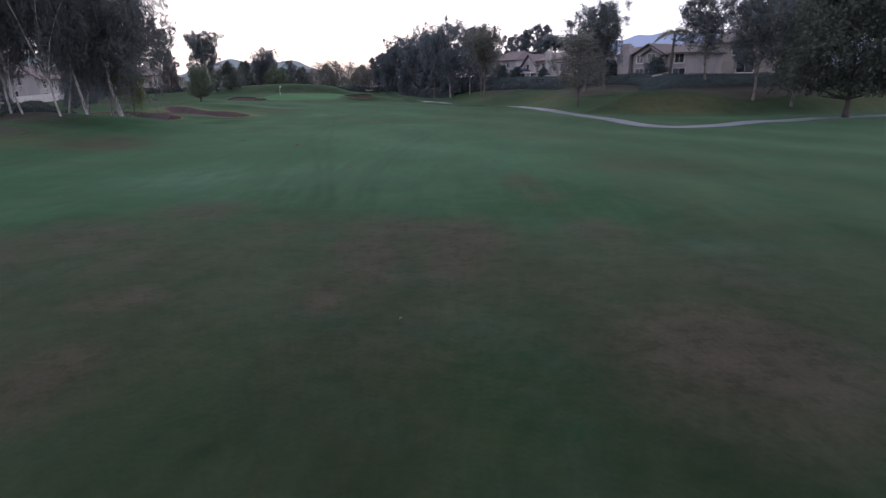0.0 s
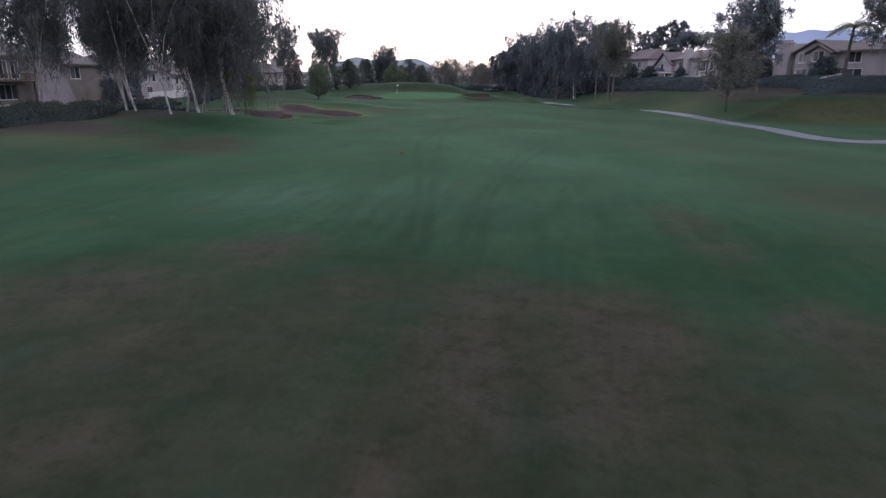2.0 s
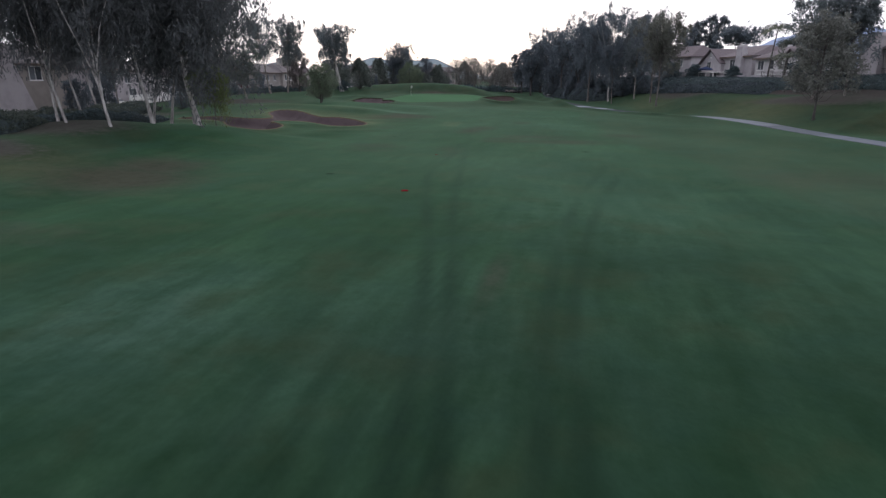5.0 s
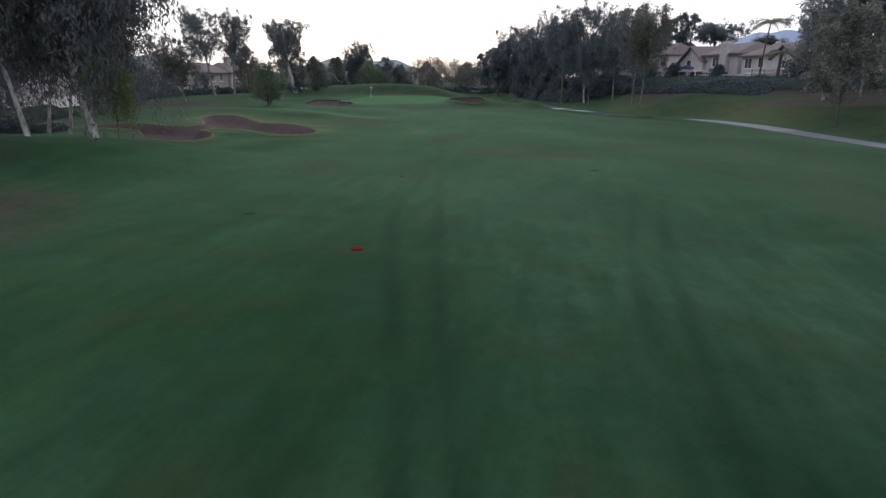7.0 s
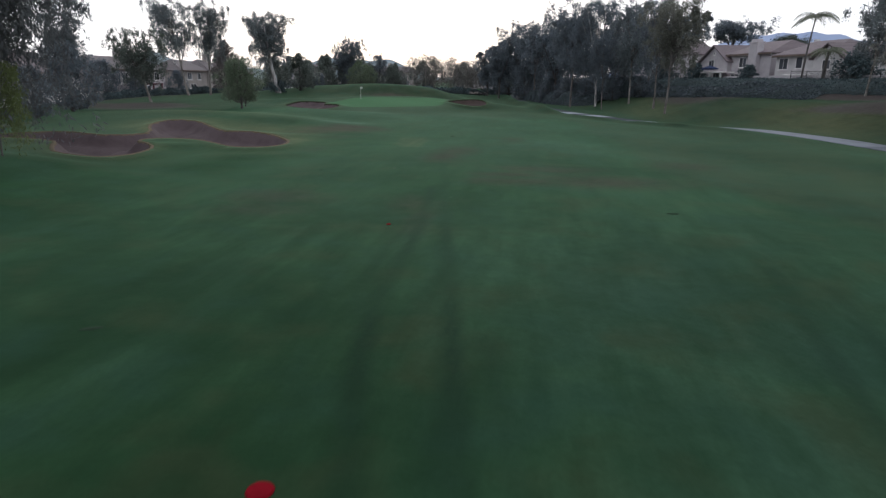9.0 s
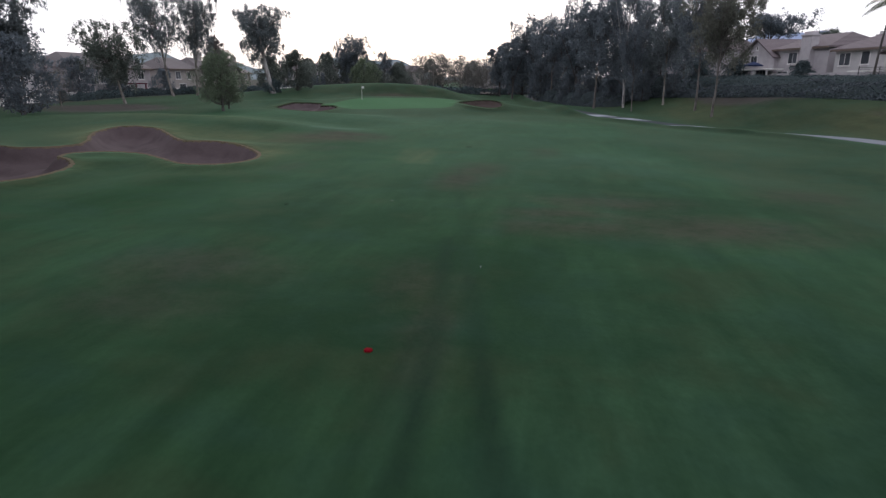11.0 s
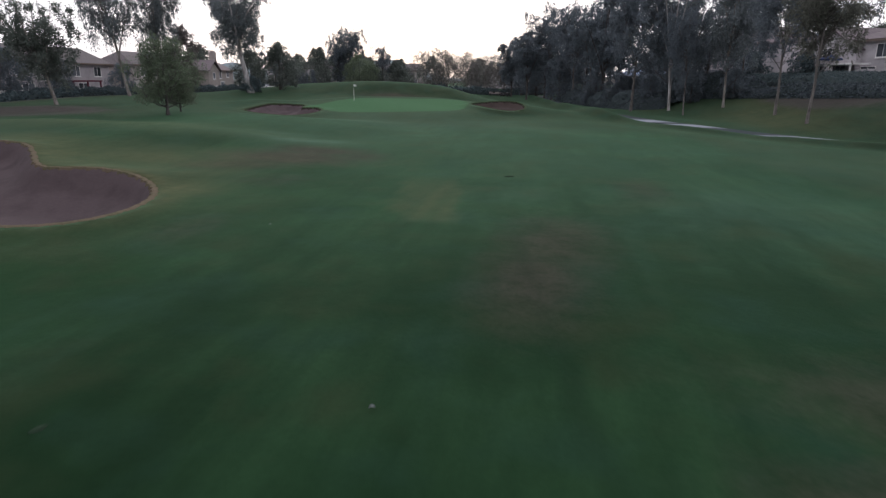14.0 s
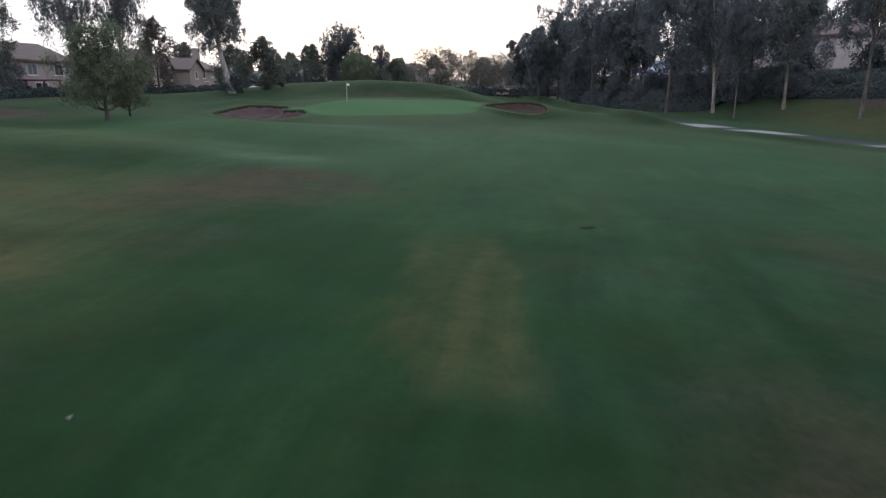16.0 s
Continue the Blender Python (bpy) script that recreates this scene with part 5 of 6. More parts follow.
def gable_wall(x0, x1, y0, y1, z, rise, along):
    """A wing's walls, with its gable ends when the roof has them."""
    bm = bmesh.new()
    if along == "x":
        prof = [(y0, 0), (y1, 0), (y1, z), ((y0 + y1) / 2, z + rise), (y0, z)]
        ends = [[bm.verts.new((x, p, q)) for p, q in prof] for x in (x0, x1)]
    elif along == "y":
        prof = [(x0, 0), (x1, 0), (x1, z), ((x0 + x1) / 2, z + rise), (x0, z)]
        ends = [[bm.verts.new((p, y, q)) for p, q in prof] for y in (y0, y1)]
    for e in ends:
        bm.faces.new(e)
    for k in range(5):
        m = (k + 1) % 5
        bm.faces.new((ends[0][k], ends[0][m], ends[1][m], ends[1][k]))
    bmesh.ops.recalc_face_normals(bm, faces=bm.faces)
    return bm


def add_window(root, x, z, w, h, y, bars=1, frame_material=None, name="window"):
    """A window standing a little proud of a front wall at y, seen from -y."""
    fm = frame_material or M_WHITE
    t = 0.09
    rim = bm_join(bm_box(x, x + w, y - 0.07, y + 0.03, z, z + t), bm_box(x, x + w, y - 0.07, y + 0.03, z + h - t, z + h),
                  bm_box(x, x + t, y - 0.07, y + 0.03, z + t, z + h - t), bm_box(x + w - t, x + w, y - 0.07, y + 0.03, z + t, z + h - t))
    win = part(name, rim, fm, root)
    part("sill", bm_box(x - 0.08, x + w + 0.08, y - 0.13, y + 0.02, z - 0.1, z - 0.003), fm, win)
    n = bars + 1
    pw = (w - 2 * t - bars * 0.06) / n
    for k in range(n):
        a = x + t + k * (pw + 0.06)
        part("pane", bm_box(a, a + pw, y - 0.025, y - 0.012, z + t, z + h - t), M_GLASS, win)
        if k:
            part("mullion", bm_box(a - 0.06, a, y - 0.05, y + 0.02, z + t, z + h - t), fm, win)
    return win


def add_chimney(root, x, y, w, d, z0, z1, material):
    part("chimney", bm_join(bm_box(x, x + w, y, y + d, z0, z1, 0.02), bm_box(x - 0.12, x + w + 0.12, y - 0.12, y + d + 0.12, z1, z1 + 0.22, 0.02),
                            bm_box(x + 0.2, x + w - 0.2, y + 0.15, y + d - 0.15, z1 + 0.22, z1 + 0.6, 0.02)), material, root)


def house(label, left, right, base, wings, windows, chimneys, wall, roof, group, patios=()):
    """left, right: the front's two ends as seen from the course; x runs from left to right and -y is the front.
    wings: x0, x1, y0, y1, eave, rise, along, hip. windows: x, z, w, h, y, bars."""
    (ax, ay), (bx, by) = left, right
    root = tagged(new("house"), label, "house", group)
    root.matrix_basis = pose(ax, ay, base, 0, 0, math.degrees(math.atan2(by - ay, bx - ax)))
    for x0, x1, y0, y1, eave, rise, along, hip in wings:
        if hip:
            part("wall", bm_box(x0, x1, y0, y1, -1.5, eave), wall, root)
        else:
            bm = gable_wall(x0, x1, y0, y1, eave, rise, along)
            for v in bm.verts:
                if v.co.z < 0.01:
                    v.co.z = -1.5
                elif v.co.z > eave + 0.01:
                    v.co.z -= 0.1
            part("wall", bm, wall, root)
        over = 0.5
        run = ((y1 - y0) if along == "x" else (x1 - x0)) / 2
        part("roof", gable_roof(x0, x1, y0, y1, eave - 0.02 - rise * over / run * 0.6 + 0.22, rise * (1 + over / run) - 0.1, along, over, hip), roof, root)
        if along == "x" or hip:
            part("fascia", bm_box(x0 - over, x1 + over, y0 - over - 0.04, y0 - over - 0.005, eave - 0.25, eave + 0.02), M_TRIM, root)
    for w in windows:
        add_window(root, *w)
    for x, y, w, d, z0, z1 in chimneys:
        add_chimney(root, x, y, w, d, z0, z1, wall)
    for x0, x1, y0, y1, h, mat in patios:
        cover = part("patio_cover", bm_join(bm_box(x0, x1, y0, y1, h - 0.22, h, 0.02), *[bm_box(x0 + k * 0.5, x0 + k * 0.5 + 0.06, y0 - 0.25, y0, h - 0.16, h - 0.02) for k in range(int((x1 - x0) / 0.5))]), mat, root)
        for px in (x0 + 0.15, (x0 + x1) / 2, x1 - 0.35):
            part("post", bm_box(px, px + 0.2, y0 + 0.1, y0 + 0.3, -1.0, h - 0.22), mat, cover)
    return root


def build_houses():
    house("pinkish stucco two-storey house with clay tile roof and broad chimney", (21.6, 175.2), (26.9, 154.6), 4.5,
          [(0.3, 9.8, 0.2, 9, 4.2, 2.8, "y", 0.0), (9.0, 21.0, 0.9, 10, 5.3, 1.9, "x", 2.5)],
          [(3.4, 3.0, 1.9, 1.6, 0.2, 1), (12.2, 3.1, 2.2, 1.7, 0.9, 1), (1.2, 0.9, 1.3, 1.5, 0.2, 0), (5.3, 0.5, 3.0, 1.8, 0.2, 2), (10.0, 0.7, 2.6, 1.4, 0.9, 1), (4.7, 5.4, 0.6, 0.6, 0.2, 0)],
          [(15.9, 0.1, 2.2, 1.2, -1.5, 6.9)], M_STUCCO, M_ROOF, "houses above the bank", [(5.4, 12.6, -2.6, 0.1, 2.45, M_WHITE)])
    house("cream stucco two-storey house with clay tile hip roof", (27.5, 153.2), (31.6, 139.0), 4.0,
          [(0, 11.5, 0.4, 9.5, 5.2, 1.9, "x", 3.0), (9.5, 15.0, -0.5, 7, 4.5, 1.8, "y", 0.0)],
          [(0.8, 3.1, 2.1, 1.7, 0.4, 1), (4.6, 3.2, 1.5, 1.7, 0.4, 0), (0.9, 0.1, 5.0, 2.1, 0.4, 3), (11.2, 3.0, 1.6, 1.3, -0.5, 1), (11.0, 0.3, 2.6, 2.0, -0.5, 1)],
          [(1.0, 5.2, 1.1, 0.9, 5.0, 7.0)], M_STUCCO_CREAM, M_ROOF, "houses above the bank", [(6.5, 9.2, -2.6, 0.3, 2.4, M_WHITE)])
    house("greyish rose stucco house with twin gables and white window trim", (33.2, 122.5), (42.0, 109.0), 4.7,
          [(0, 5.0, 0.6, 8, 4.9, 1.4, "x", 1.5), (4.6, 11.2, -0.3, 8, 4.8, 1.7, "y", 0.0), (7.4, 10.8, -1.0, 4, 4.7, 1.0, "y", 0.0), (10.8, 17, 0.5, 8, 4.9, 1.7, "x", 2.0)],
          [(5.2, 3.3, 1.5, 1.5, -0.3, 1), (8.2, 3.4, 1.8, 1.6, -1.0, 1), (5.0, 0.2, 2.1, 2.2, -0.3, 1), (8.6, 0.2, 1.8, 2.2, -1.0, 1), (12.8, 3.2, 2.0, 1.6, 0.5, 1), (12.6, 0.3, 2.6, 2.1, 0.5, 1), (0.7, 3.2, 2.0, 1.9, 0.6, 1)],
          [(1.2, -0.4, 2.2, 1.1, -1.5, 6.3)], M_STUCCO_ROSE, M_ROOF_BROWN, "houses above the bank")
    house("brownish stucco house half hidden behind trees", (50, 116), (67, 112), 5.9,
          [(0, 17, 0, 9, 5.6, 2.3, "x", 2.5)], [(2, 3.4, 1.8, 1.6, 0, 1), (7, 3.4, 1.8, 1.6, 0, 1), (12, 3.4, 1.8, 1.6, 0, 1), (3, 0.3, 3.0, 2.1, 0, 1), (10, 0.3, 2.4, 2.1, 0, 1)], [(5, 3, 1.8, 1.1, 5, 8.9)],
          M_STUCCO_TAN, M_ROOF_BROWN, "houses above the bank")
    house("stucco house with clay roof glimpsed behind the row of trees", (10, 205), (21, 181), 4.8,
          [(0, 12, 0, 9, 5.6, 2.4, "x", 2.5), (12, 25, 0.5, 9, 5.8, 2.4, "x", 2.5)], [(2, 3.5, 1.8, 1.6, 0, 1), (7, 3.5, 1.8, 1.6, 0, 1), (15, 3.5, 1.8, 1.6, 0.5, 1), (20, 3.5, 1.8, 1.6, 0.5, 1), (3, 0.2, 3, 2.1, 0, 1), (17, 0.2, 3, 2.1, 0.5, 1)],
          [(10, 2, 1.8, 1.1, 5, 9)], M_STUCCO, M_ROOF, "houses above the bank")
    # left side
    lodge = house("brown stucco house with timber balcony and broad tapering chimney", (-75, 68), (-77, 104), 2.4,
                  [(0, 22.5, 0.8, 10, 6.1, 2.2, "x", 2.0), (22.0, 35, 0.6, 10, 5.2, 2.3, "x", 2.0)],
                  [(3.0, 3.6, 1.8, 1.7, 0.8, 1), (7.0, 3.6, 1.8, 1.7, 0.8, 1), (12.2, 3.0, 1.5, 2.5, 0.8, 1), (14.2, 3.0, 1.5, 2.5, 0.8, 1), (16.2, 3.0, 1.5, 2.5, 0.8, 1), (5.0, 0.3, 3.6, 2.1, 0.8, 2), (12.5, 0.2, 4.4, 2.1, 0.8, 3), (27.6, 3.0, 2.2, 1.9, 0.6, 1)],
                  [], M_STUCCO_GREY, M_ROOF_BROWN, "houses behind the left hedge", [(11.4, 18.6, -1.0, 0.8, 2.75, M_TRIM)])
    bm = bmesh.new()
    low = [bm.verts.new(p) for p in ((19.2, -1.0, -1.5), (26.6, -1.0, -1.5), (26.6, 1.0, -1.5), (19.2, 1.0, -1.5))]
    top = [bm.verts.new(p) for p in ((20.0, -0.5, 7.3), (23.4, -0.5, 7.3), (23.4, 1.0, 7.3), (20.0, 1.0, 7.3))]
    for k in range(4):
        bm.faces.new((low[k], low[(k + 1) % 4], top[(k + 1) % 4], top[k]))
    bm.faces.new(top)
    bm.faces.new(low[::-1])
    bmesh.ops.recalc_face_normals(bm, faces=bm.faces)
    bmesh.ops.bevel(bm, geom=bm.edges[:], offset=0.04, segments=1, affect="EDGES")
    part("chimney", bm_join(bm, bm_box(19.8, 23.6, -0.7, 1.2, 7.28, 7.6, 0.04)), M_STUCCO_ROSE, lodge, "broad tapering stucco chimney")
    house("greyish rose stucco house seen between eucalyptus trunks", (-79, 108), (-83, 129), 1.6,
          [(0, 11, 0, 9, 5.6, 2.2, "x", 2.2), (11, 21, 1.2, 9, 5.4, 2.2, "x", 2.0)], [(2, 3.2, 1.8, 1.6, 0, 1), (6.5, 3.2, 1.8, 1.6, 0, 1), (13, 3.2, 1.8, 1.6, 1.2, 1), (17, 3.2, 1.4, 1.6, 1.2, 0), (3, 0.3, 2.6, 2.0, 0, 1), (14, 0.3, 2.6, 2.0, 1.2, 1)],
          [(8.5, 3, 1.8, 1.1, 5, 8.7)], M_STUCCO_ROSE, M_ROOF_BROWN, "houses behind the left hedge")
    house("pale stucco house with red tile gable roof and arched trim", (-84, 132), (-89, 152), 0.9,
          [(0, 11, 0, 9, 5.2, 3.0, "x", 0.0), (11, 20, 1.2, 9, 5.2, 2.4, "x", 2.0)], [(2, 3.2, 1.8, 1.6, 0, 1), (6.5, 3.2, 1.8, 1.6, 0, 1), (2, 0.3, 2.6, 2.1, 0, 1), (7, 0.3, 2.2, 2.1, 0, 1), (13, 3.2, 1.8, 1.6, 1.2, 1), (14, 0.4, 2.4, 2.0, 1.2, 1)],
          [(9.5, 2, 1.6, 1.1, 5, 8.6)], M_STUCCO_CREAM, M_ROOF, "houses behind the left hedge")
    house("beige stucco house with a row of tall narrow windows", (-89, 154), (-89, 177), 1.6,
          [(0, 12, 0, 9, 5.4, 2.3, "x", 2.5), (12, 23, 1.5, 9, 5.4, 2.3, "x", 2.5)], [(1, 3.4, 1.0, 1.0, 0, 0), (5, 2.6, 0.7, 2.2, 0, 0), (6.1, 2.6, 0.7, 2.2, 0, 0), (7.2, 2.6, 0.7, 2.2, 0, 0), (8.3, 2.6, 0.7, 2.2, 0, 0), (2, 0.3, 2.4, 2.0, 0, 1), (14, 3.3, 1.8, 1.6, 1.5, 1), (19, 3.3, 1.8, 1.6, 1.5, 1), (15, 0.3, 2.4, 2.0, 1.5, 1)],
          [(10, 3, 1.6, 1.1, 5, 8.6)], M_STUCCO_ROSE, M_ROOF_BROWN, "houses behind the left hedge", [(8.5, 15, -3.0, -0.1, 2.7, M_AWNING)])
    house("cream stucco house with brown hip roof and chimney", (-88, 181), (-87, 201), 1.8,
          [(0, 10, 0.8, 9, 5.3, 2.2, "x", 2.5), (10, 16, 0, 9, 5.4, 2.4, "x", 2.6), (16.2, 20, 2, 9, 4.6, 2.4, "y", 0.0)], [(2, 3.2, 1.8, 1.6, 0.8, 1), (6, 3.2, 1.4, 1.6, 0.8, 1), (11, 3.2, 1.2, 1.7, 0, 0), (13.4, 3.2, 1.2, 1.7, 0, 0), (11, 0.4, 1.6, 1.4, 0, 0), (13.6, 0.4, 1.6, 1.4, 0, 0), (3, 0.3, 2.4, 2.0, 0.8, 1)],
          [(14, 3, 1.6, 1.1, 5, 8.9)], M_STUCCO_TAN, M_ROOF_BROWN, "houses behind the left hedge")
    house("grey-brown stucco house with a plain gable end", (-87, 204), (-90, 224), 1.8,
          [(0, 6.4, 0, 9, 4.6, 2.0, "y", 0.0), (6.4, 20, 1.5, 9, 4.8, 1.9, "x", 2.0)], [(2.4, 2.8, 1.4, 1.4, 0, 0), (10, 2.9, 1.8, 1.6, 1.5, 1), (15, 3.2, 1.8, 1.6, 1.5, 1), (11, 0.3, 2.4, 2.0, 1.5, 1)],
          [(12, 3, 1.6, 1.1, 5, 8.6)], M_STUCCO_GREY, M_ROOF, "houses behind the left hedge")
    # far end
    for k, (a, b, mat, roof) in enumerate((((-100, 262), (-80, 270), M_STUCCO, M_ROOF), ((-44, 322), (-24, 326), M_STUCCO, M_ROOF_BROWN), ((-20, 328), (2, 322), M_STUCCO_TAN, M_ROOF), ((-76, 300), (-54, 312), M_STUCCO_TAN, M_ROOF_BROWN))):
        house("distant stucco house at the end of the course", a, b, 2.6,
              [(0, 11, 0, 9, 5.4, 2.3, "x", 2.5), (11, 20, 1.5, 9, 5.4, 2.3, "x", 2.0)], [(2, 3.3, 1.8, 1.6, 0, 1), (6.5, 3.3, 1.8, 1.6, 0, 1), (13, 3.3, 1.8, 1.6, 1.5, 1), (3, 0.3, 2.6, 2.0, 0, 1), (14, 0.3, 2.6, 2.0, 1.5, 1)],
              [(8, 3, 1.6, 1.1, 5, 8.6)], mat, roof, "far houses")


build_houses()


def balcony_rail():
    """The white-barred rail on the timber balcony."""
    root = tagged(new("balcony_rail"), "brown timber balcony rail with thin bars", "railing")
    root.matrix_basis = pose(-75, 68, 2.4, 0, 0, math.degrees(math.atan2(36, -2)))
    part("top_rail", bm_box(11.4, 18.6, -0.98, -0.9, 3.68, 3.76, 0.01), M_TRIM, root)
    part("bottom_rail", bm_box(11.4, 18.6, -0.97, -0.91, 2.86, 2.92, 0.01), M_TRIM, root)
    for k in range(5):
        part("post", bm_box(11.4 + k * 1.775, 11.5 + k * 1.775, -0.99, -0.89, 2.752, 3.676), M_TRIM, root)
    for k in range(44):
        if k % 11:
            part("bar", bm_box(11.43 + k * 0.1614, 11.46 + k * 0.1614, -0.955, -0.925, 2.925, 3.677), M_TRIM, root)


balcony_rail()


def garden_wall(label, line, high, thick, material, name="garden_wall"):
    pts = np.asarray(line, float)
    off = offset_line(pts, thick / 2), offset_line(pts, -thick / 2)
    bm = bmesh.new()
    rings = []
    for a, b in zip(*off):
        za, zb = ground_z(*a), ground_z(*b)
        z = max(za, zb)
        rings.append([bm.verts.new((a[0], a[1], za - 0.3)), bm.verts.new((a[0], a[1], z + high)), bm.verts.new((b[0], b[1], z + high)), bm.verts.new((b[0], b[1], zb - 0.3))])
    for r, q in zip(rings, rings[1:]):
        for k in range(3):
            bm.faces.new((r[k], r[k + 1], q[k + 1], q[k]))
    bm.faces.new(rings[0])
    bm.faces.new(rings[-1][::-1])
    bmesh.ops.recalc_face_normals(bm, faces=bm.faces)
    me = bpy.data.meshes.new(name)
    bm.to_mesh(me)
    me.materials.append(material)
    return tagged(new(name, me), label, "wall")


garden_wall("low white painted garden wall behind a hedge", [(-64.5, 44), (-65.5, 62), (-66.6, 76), (-67.2, 82)], 1.15, 0.25, M_WHITE)
garden_wall("low white garden wall in front of houses", [(-80, 118), (-82.5, 130), (-84.5, 141)], 1.6, 0.25, M_WHITE)
garden_wall("low pale garden wall in front of houses", [(-84.5, 141.3), (-86, 150), (-86, 165), (-84.5, 182), (-83.5, 200), (-86.5, 222)], 1.1, 0.25, M_WHITE)
garden_wall("low cream wall at the top of the bank", offset_line(BANK_VIEW, 20.5)[2:8], 0.7, 0.25, M_STUCCO)


def iron_fence(label, line, high):
    """Posts, rails and thin pickets along a line."""
    pts = curve_points(line, 12)
    seg = np.concatenate([[0], np.cumsum(np.linalg.norm(np.diff(pts, axis=0), axis=1))])
    n = int(seg[-1] / 2.6)
    q = np.stack([np.interp(np.linspace(0, seg[-1], n + 1), seg, pts[:, k]) for k in (0, 1)], -1)
    root = tagged(new("iron_fence"), label, "fence")
    z = dug(q[:, 0], q[:, 1])
    post = None
    chunks = []
    for k in range(n + 1):
        m = pose(q[k, 0], q[k, 1], z[k])
        if post is None:
            post = part("post", bm_box(-0.035, 0.035, -0.035, 0.035, -0.2, high + 0.08, 0.008), M_IRON, root)
            post.matrix_basis = m
        else:
            child("post", post.data, root).matrix_basis = m
        if k == n:
            break
        a, b = np.array([*q[k], z[k]]), np.array([*q[k + 1], z[k + 1]])
        for up in (0.18, high - 0.06):
            v, f = tube([a + (0, 0, up), (a + b) / 2 + (0, 0, up), b + (0, 0, up)], [0.02, 0.02, 0.02], 4)
            child("rail", mesh_np("rail", v, f, M_IRON), root)
        for w in np.linspace(0, 1, 18)[1:-1]:
            p = a * (1 - w) + b * w
            chunks.append(tube([p + (0, 0, 0.1), p + (0, 0, 0.6), p + (0, 0, high)], [0.01, 0.01, 0.01], 3))
    v, f = merge(chunks)
    tagged(child("pickets", mesh_np("pickets", v, f, M_IRON), root), kind="stuff")


iron_fence("black iron picket fence along the house gardens", offset_line(BANK_VIEW, 19.9)[3:7], 1.3)


def parked_car(x, y, turn, paint, label):
    """A parked saloon: body with bonnet and boot, glazed cabin, four wheels, lamps."""
    root = tagged(new("parked_car"), label, "car", "parked cars")
    root.matrix_basis = pose(x, y, ground_z(x, y), 0, 0, turn)
    bm = bmesh.new()
    prof = [(-2.2, 0.32), (2.2, 0.32), (2.25, 0.62), (2.1, 0.8), (0.95, 0.92), (-1.35, 0.94), (-2.15, 0.88), (-2.25, 0.6)]
    ends = [[bm.verts.new((p, s * 0.88, q)) for p, q in prof] for s in (-1, 1)]
    for e in ends:
        bm.faces.new(e)
    for k in range(8):
        j = (k + 1) % 8
        bm.faces.new((ends[0][k], ends[0][j], ends[1][j], ends[1][k]))
    bmesh.ops.recalc_face_normals(bm, faces=bm.faces)
    bmesh.ops.bevel(bm, geom=bm.edges[:], offset=0.05, segments=2, affect="EDGES")
    part("body", bm, paint, root)
    bm = bmesh.new()
    low = [bm.verts.new(p) for p in ((-1.6, -0.8, 0.9), (0.95, -0.8, 0.9), (0.95, 0.8, 0.9), (-1.6, 0.8, 0.9))]
    top = [bm.verts.new(p) for p in ((-1.0, -0.62, 1.4), (0.15, -0.62, 1.42), (0.15, 0.62, 1.42), (-1.0, 0.62, 1.4))]
    for k in range(4):
        j = (k + 1) % 4
        bm.faces.new((low[k], low[j], top[j], top[k]))
    bm.faces.new(top)
    bmesh.ops.recalc_face_normals(bm, faces=bm.faces)
    part("glazing", bm, M_GLASS, root)
    part("roof", bm_box(-1.02, 0.18, -0.64, 0.64, 1.405, 1.46, 0.02), paint, root)
    for px in (-1.38, 1.38):
        for py in (-0.8, 0.8):
            bm = bmesh.new()
            bmesh.ops.create_cone(bm, cap_ends=True, segments=20, radius1=0.32, radius2=0.32, depth=0.2, matrix=pose(px, py, 0.32, 90, 0, 0))
            wheel = part("wheel", bm, M_RUBBER, root)
            bm = bmesh.new()
            bmesh.ops.create_cone(bm, cap_ends=True, segments=16, radius1=0.19, radius2=0.17, depth=0.23, matrix=pose(px, py, 0.32, 90, 0, 0))
            part("rim", bm, M_METAL, wheel)
    for py in (-0.7, 0.45):
        part("headlight", bm_box(2.16, 2.22, py, py + 0.26, 0.6, 0.72, 0.015), M_GLASS, root)


parked_car(-77.5, 214, 75, M_WHITE, "white saloon car parked by the far houses")
parked_car(-76.5, 221, 80, M_CAR_DARK, "dark saloon car parked by the far houses")
parked_car(-78.5, 113, 95, M_WHITE, "white saloon car parked behind the eucalyptus trees")


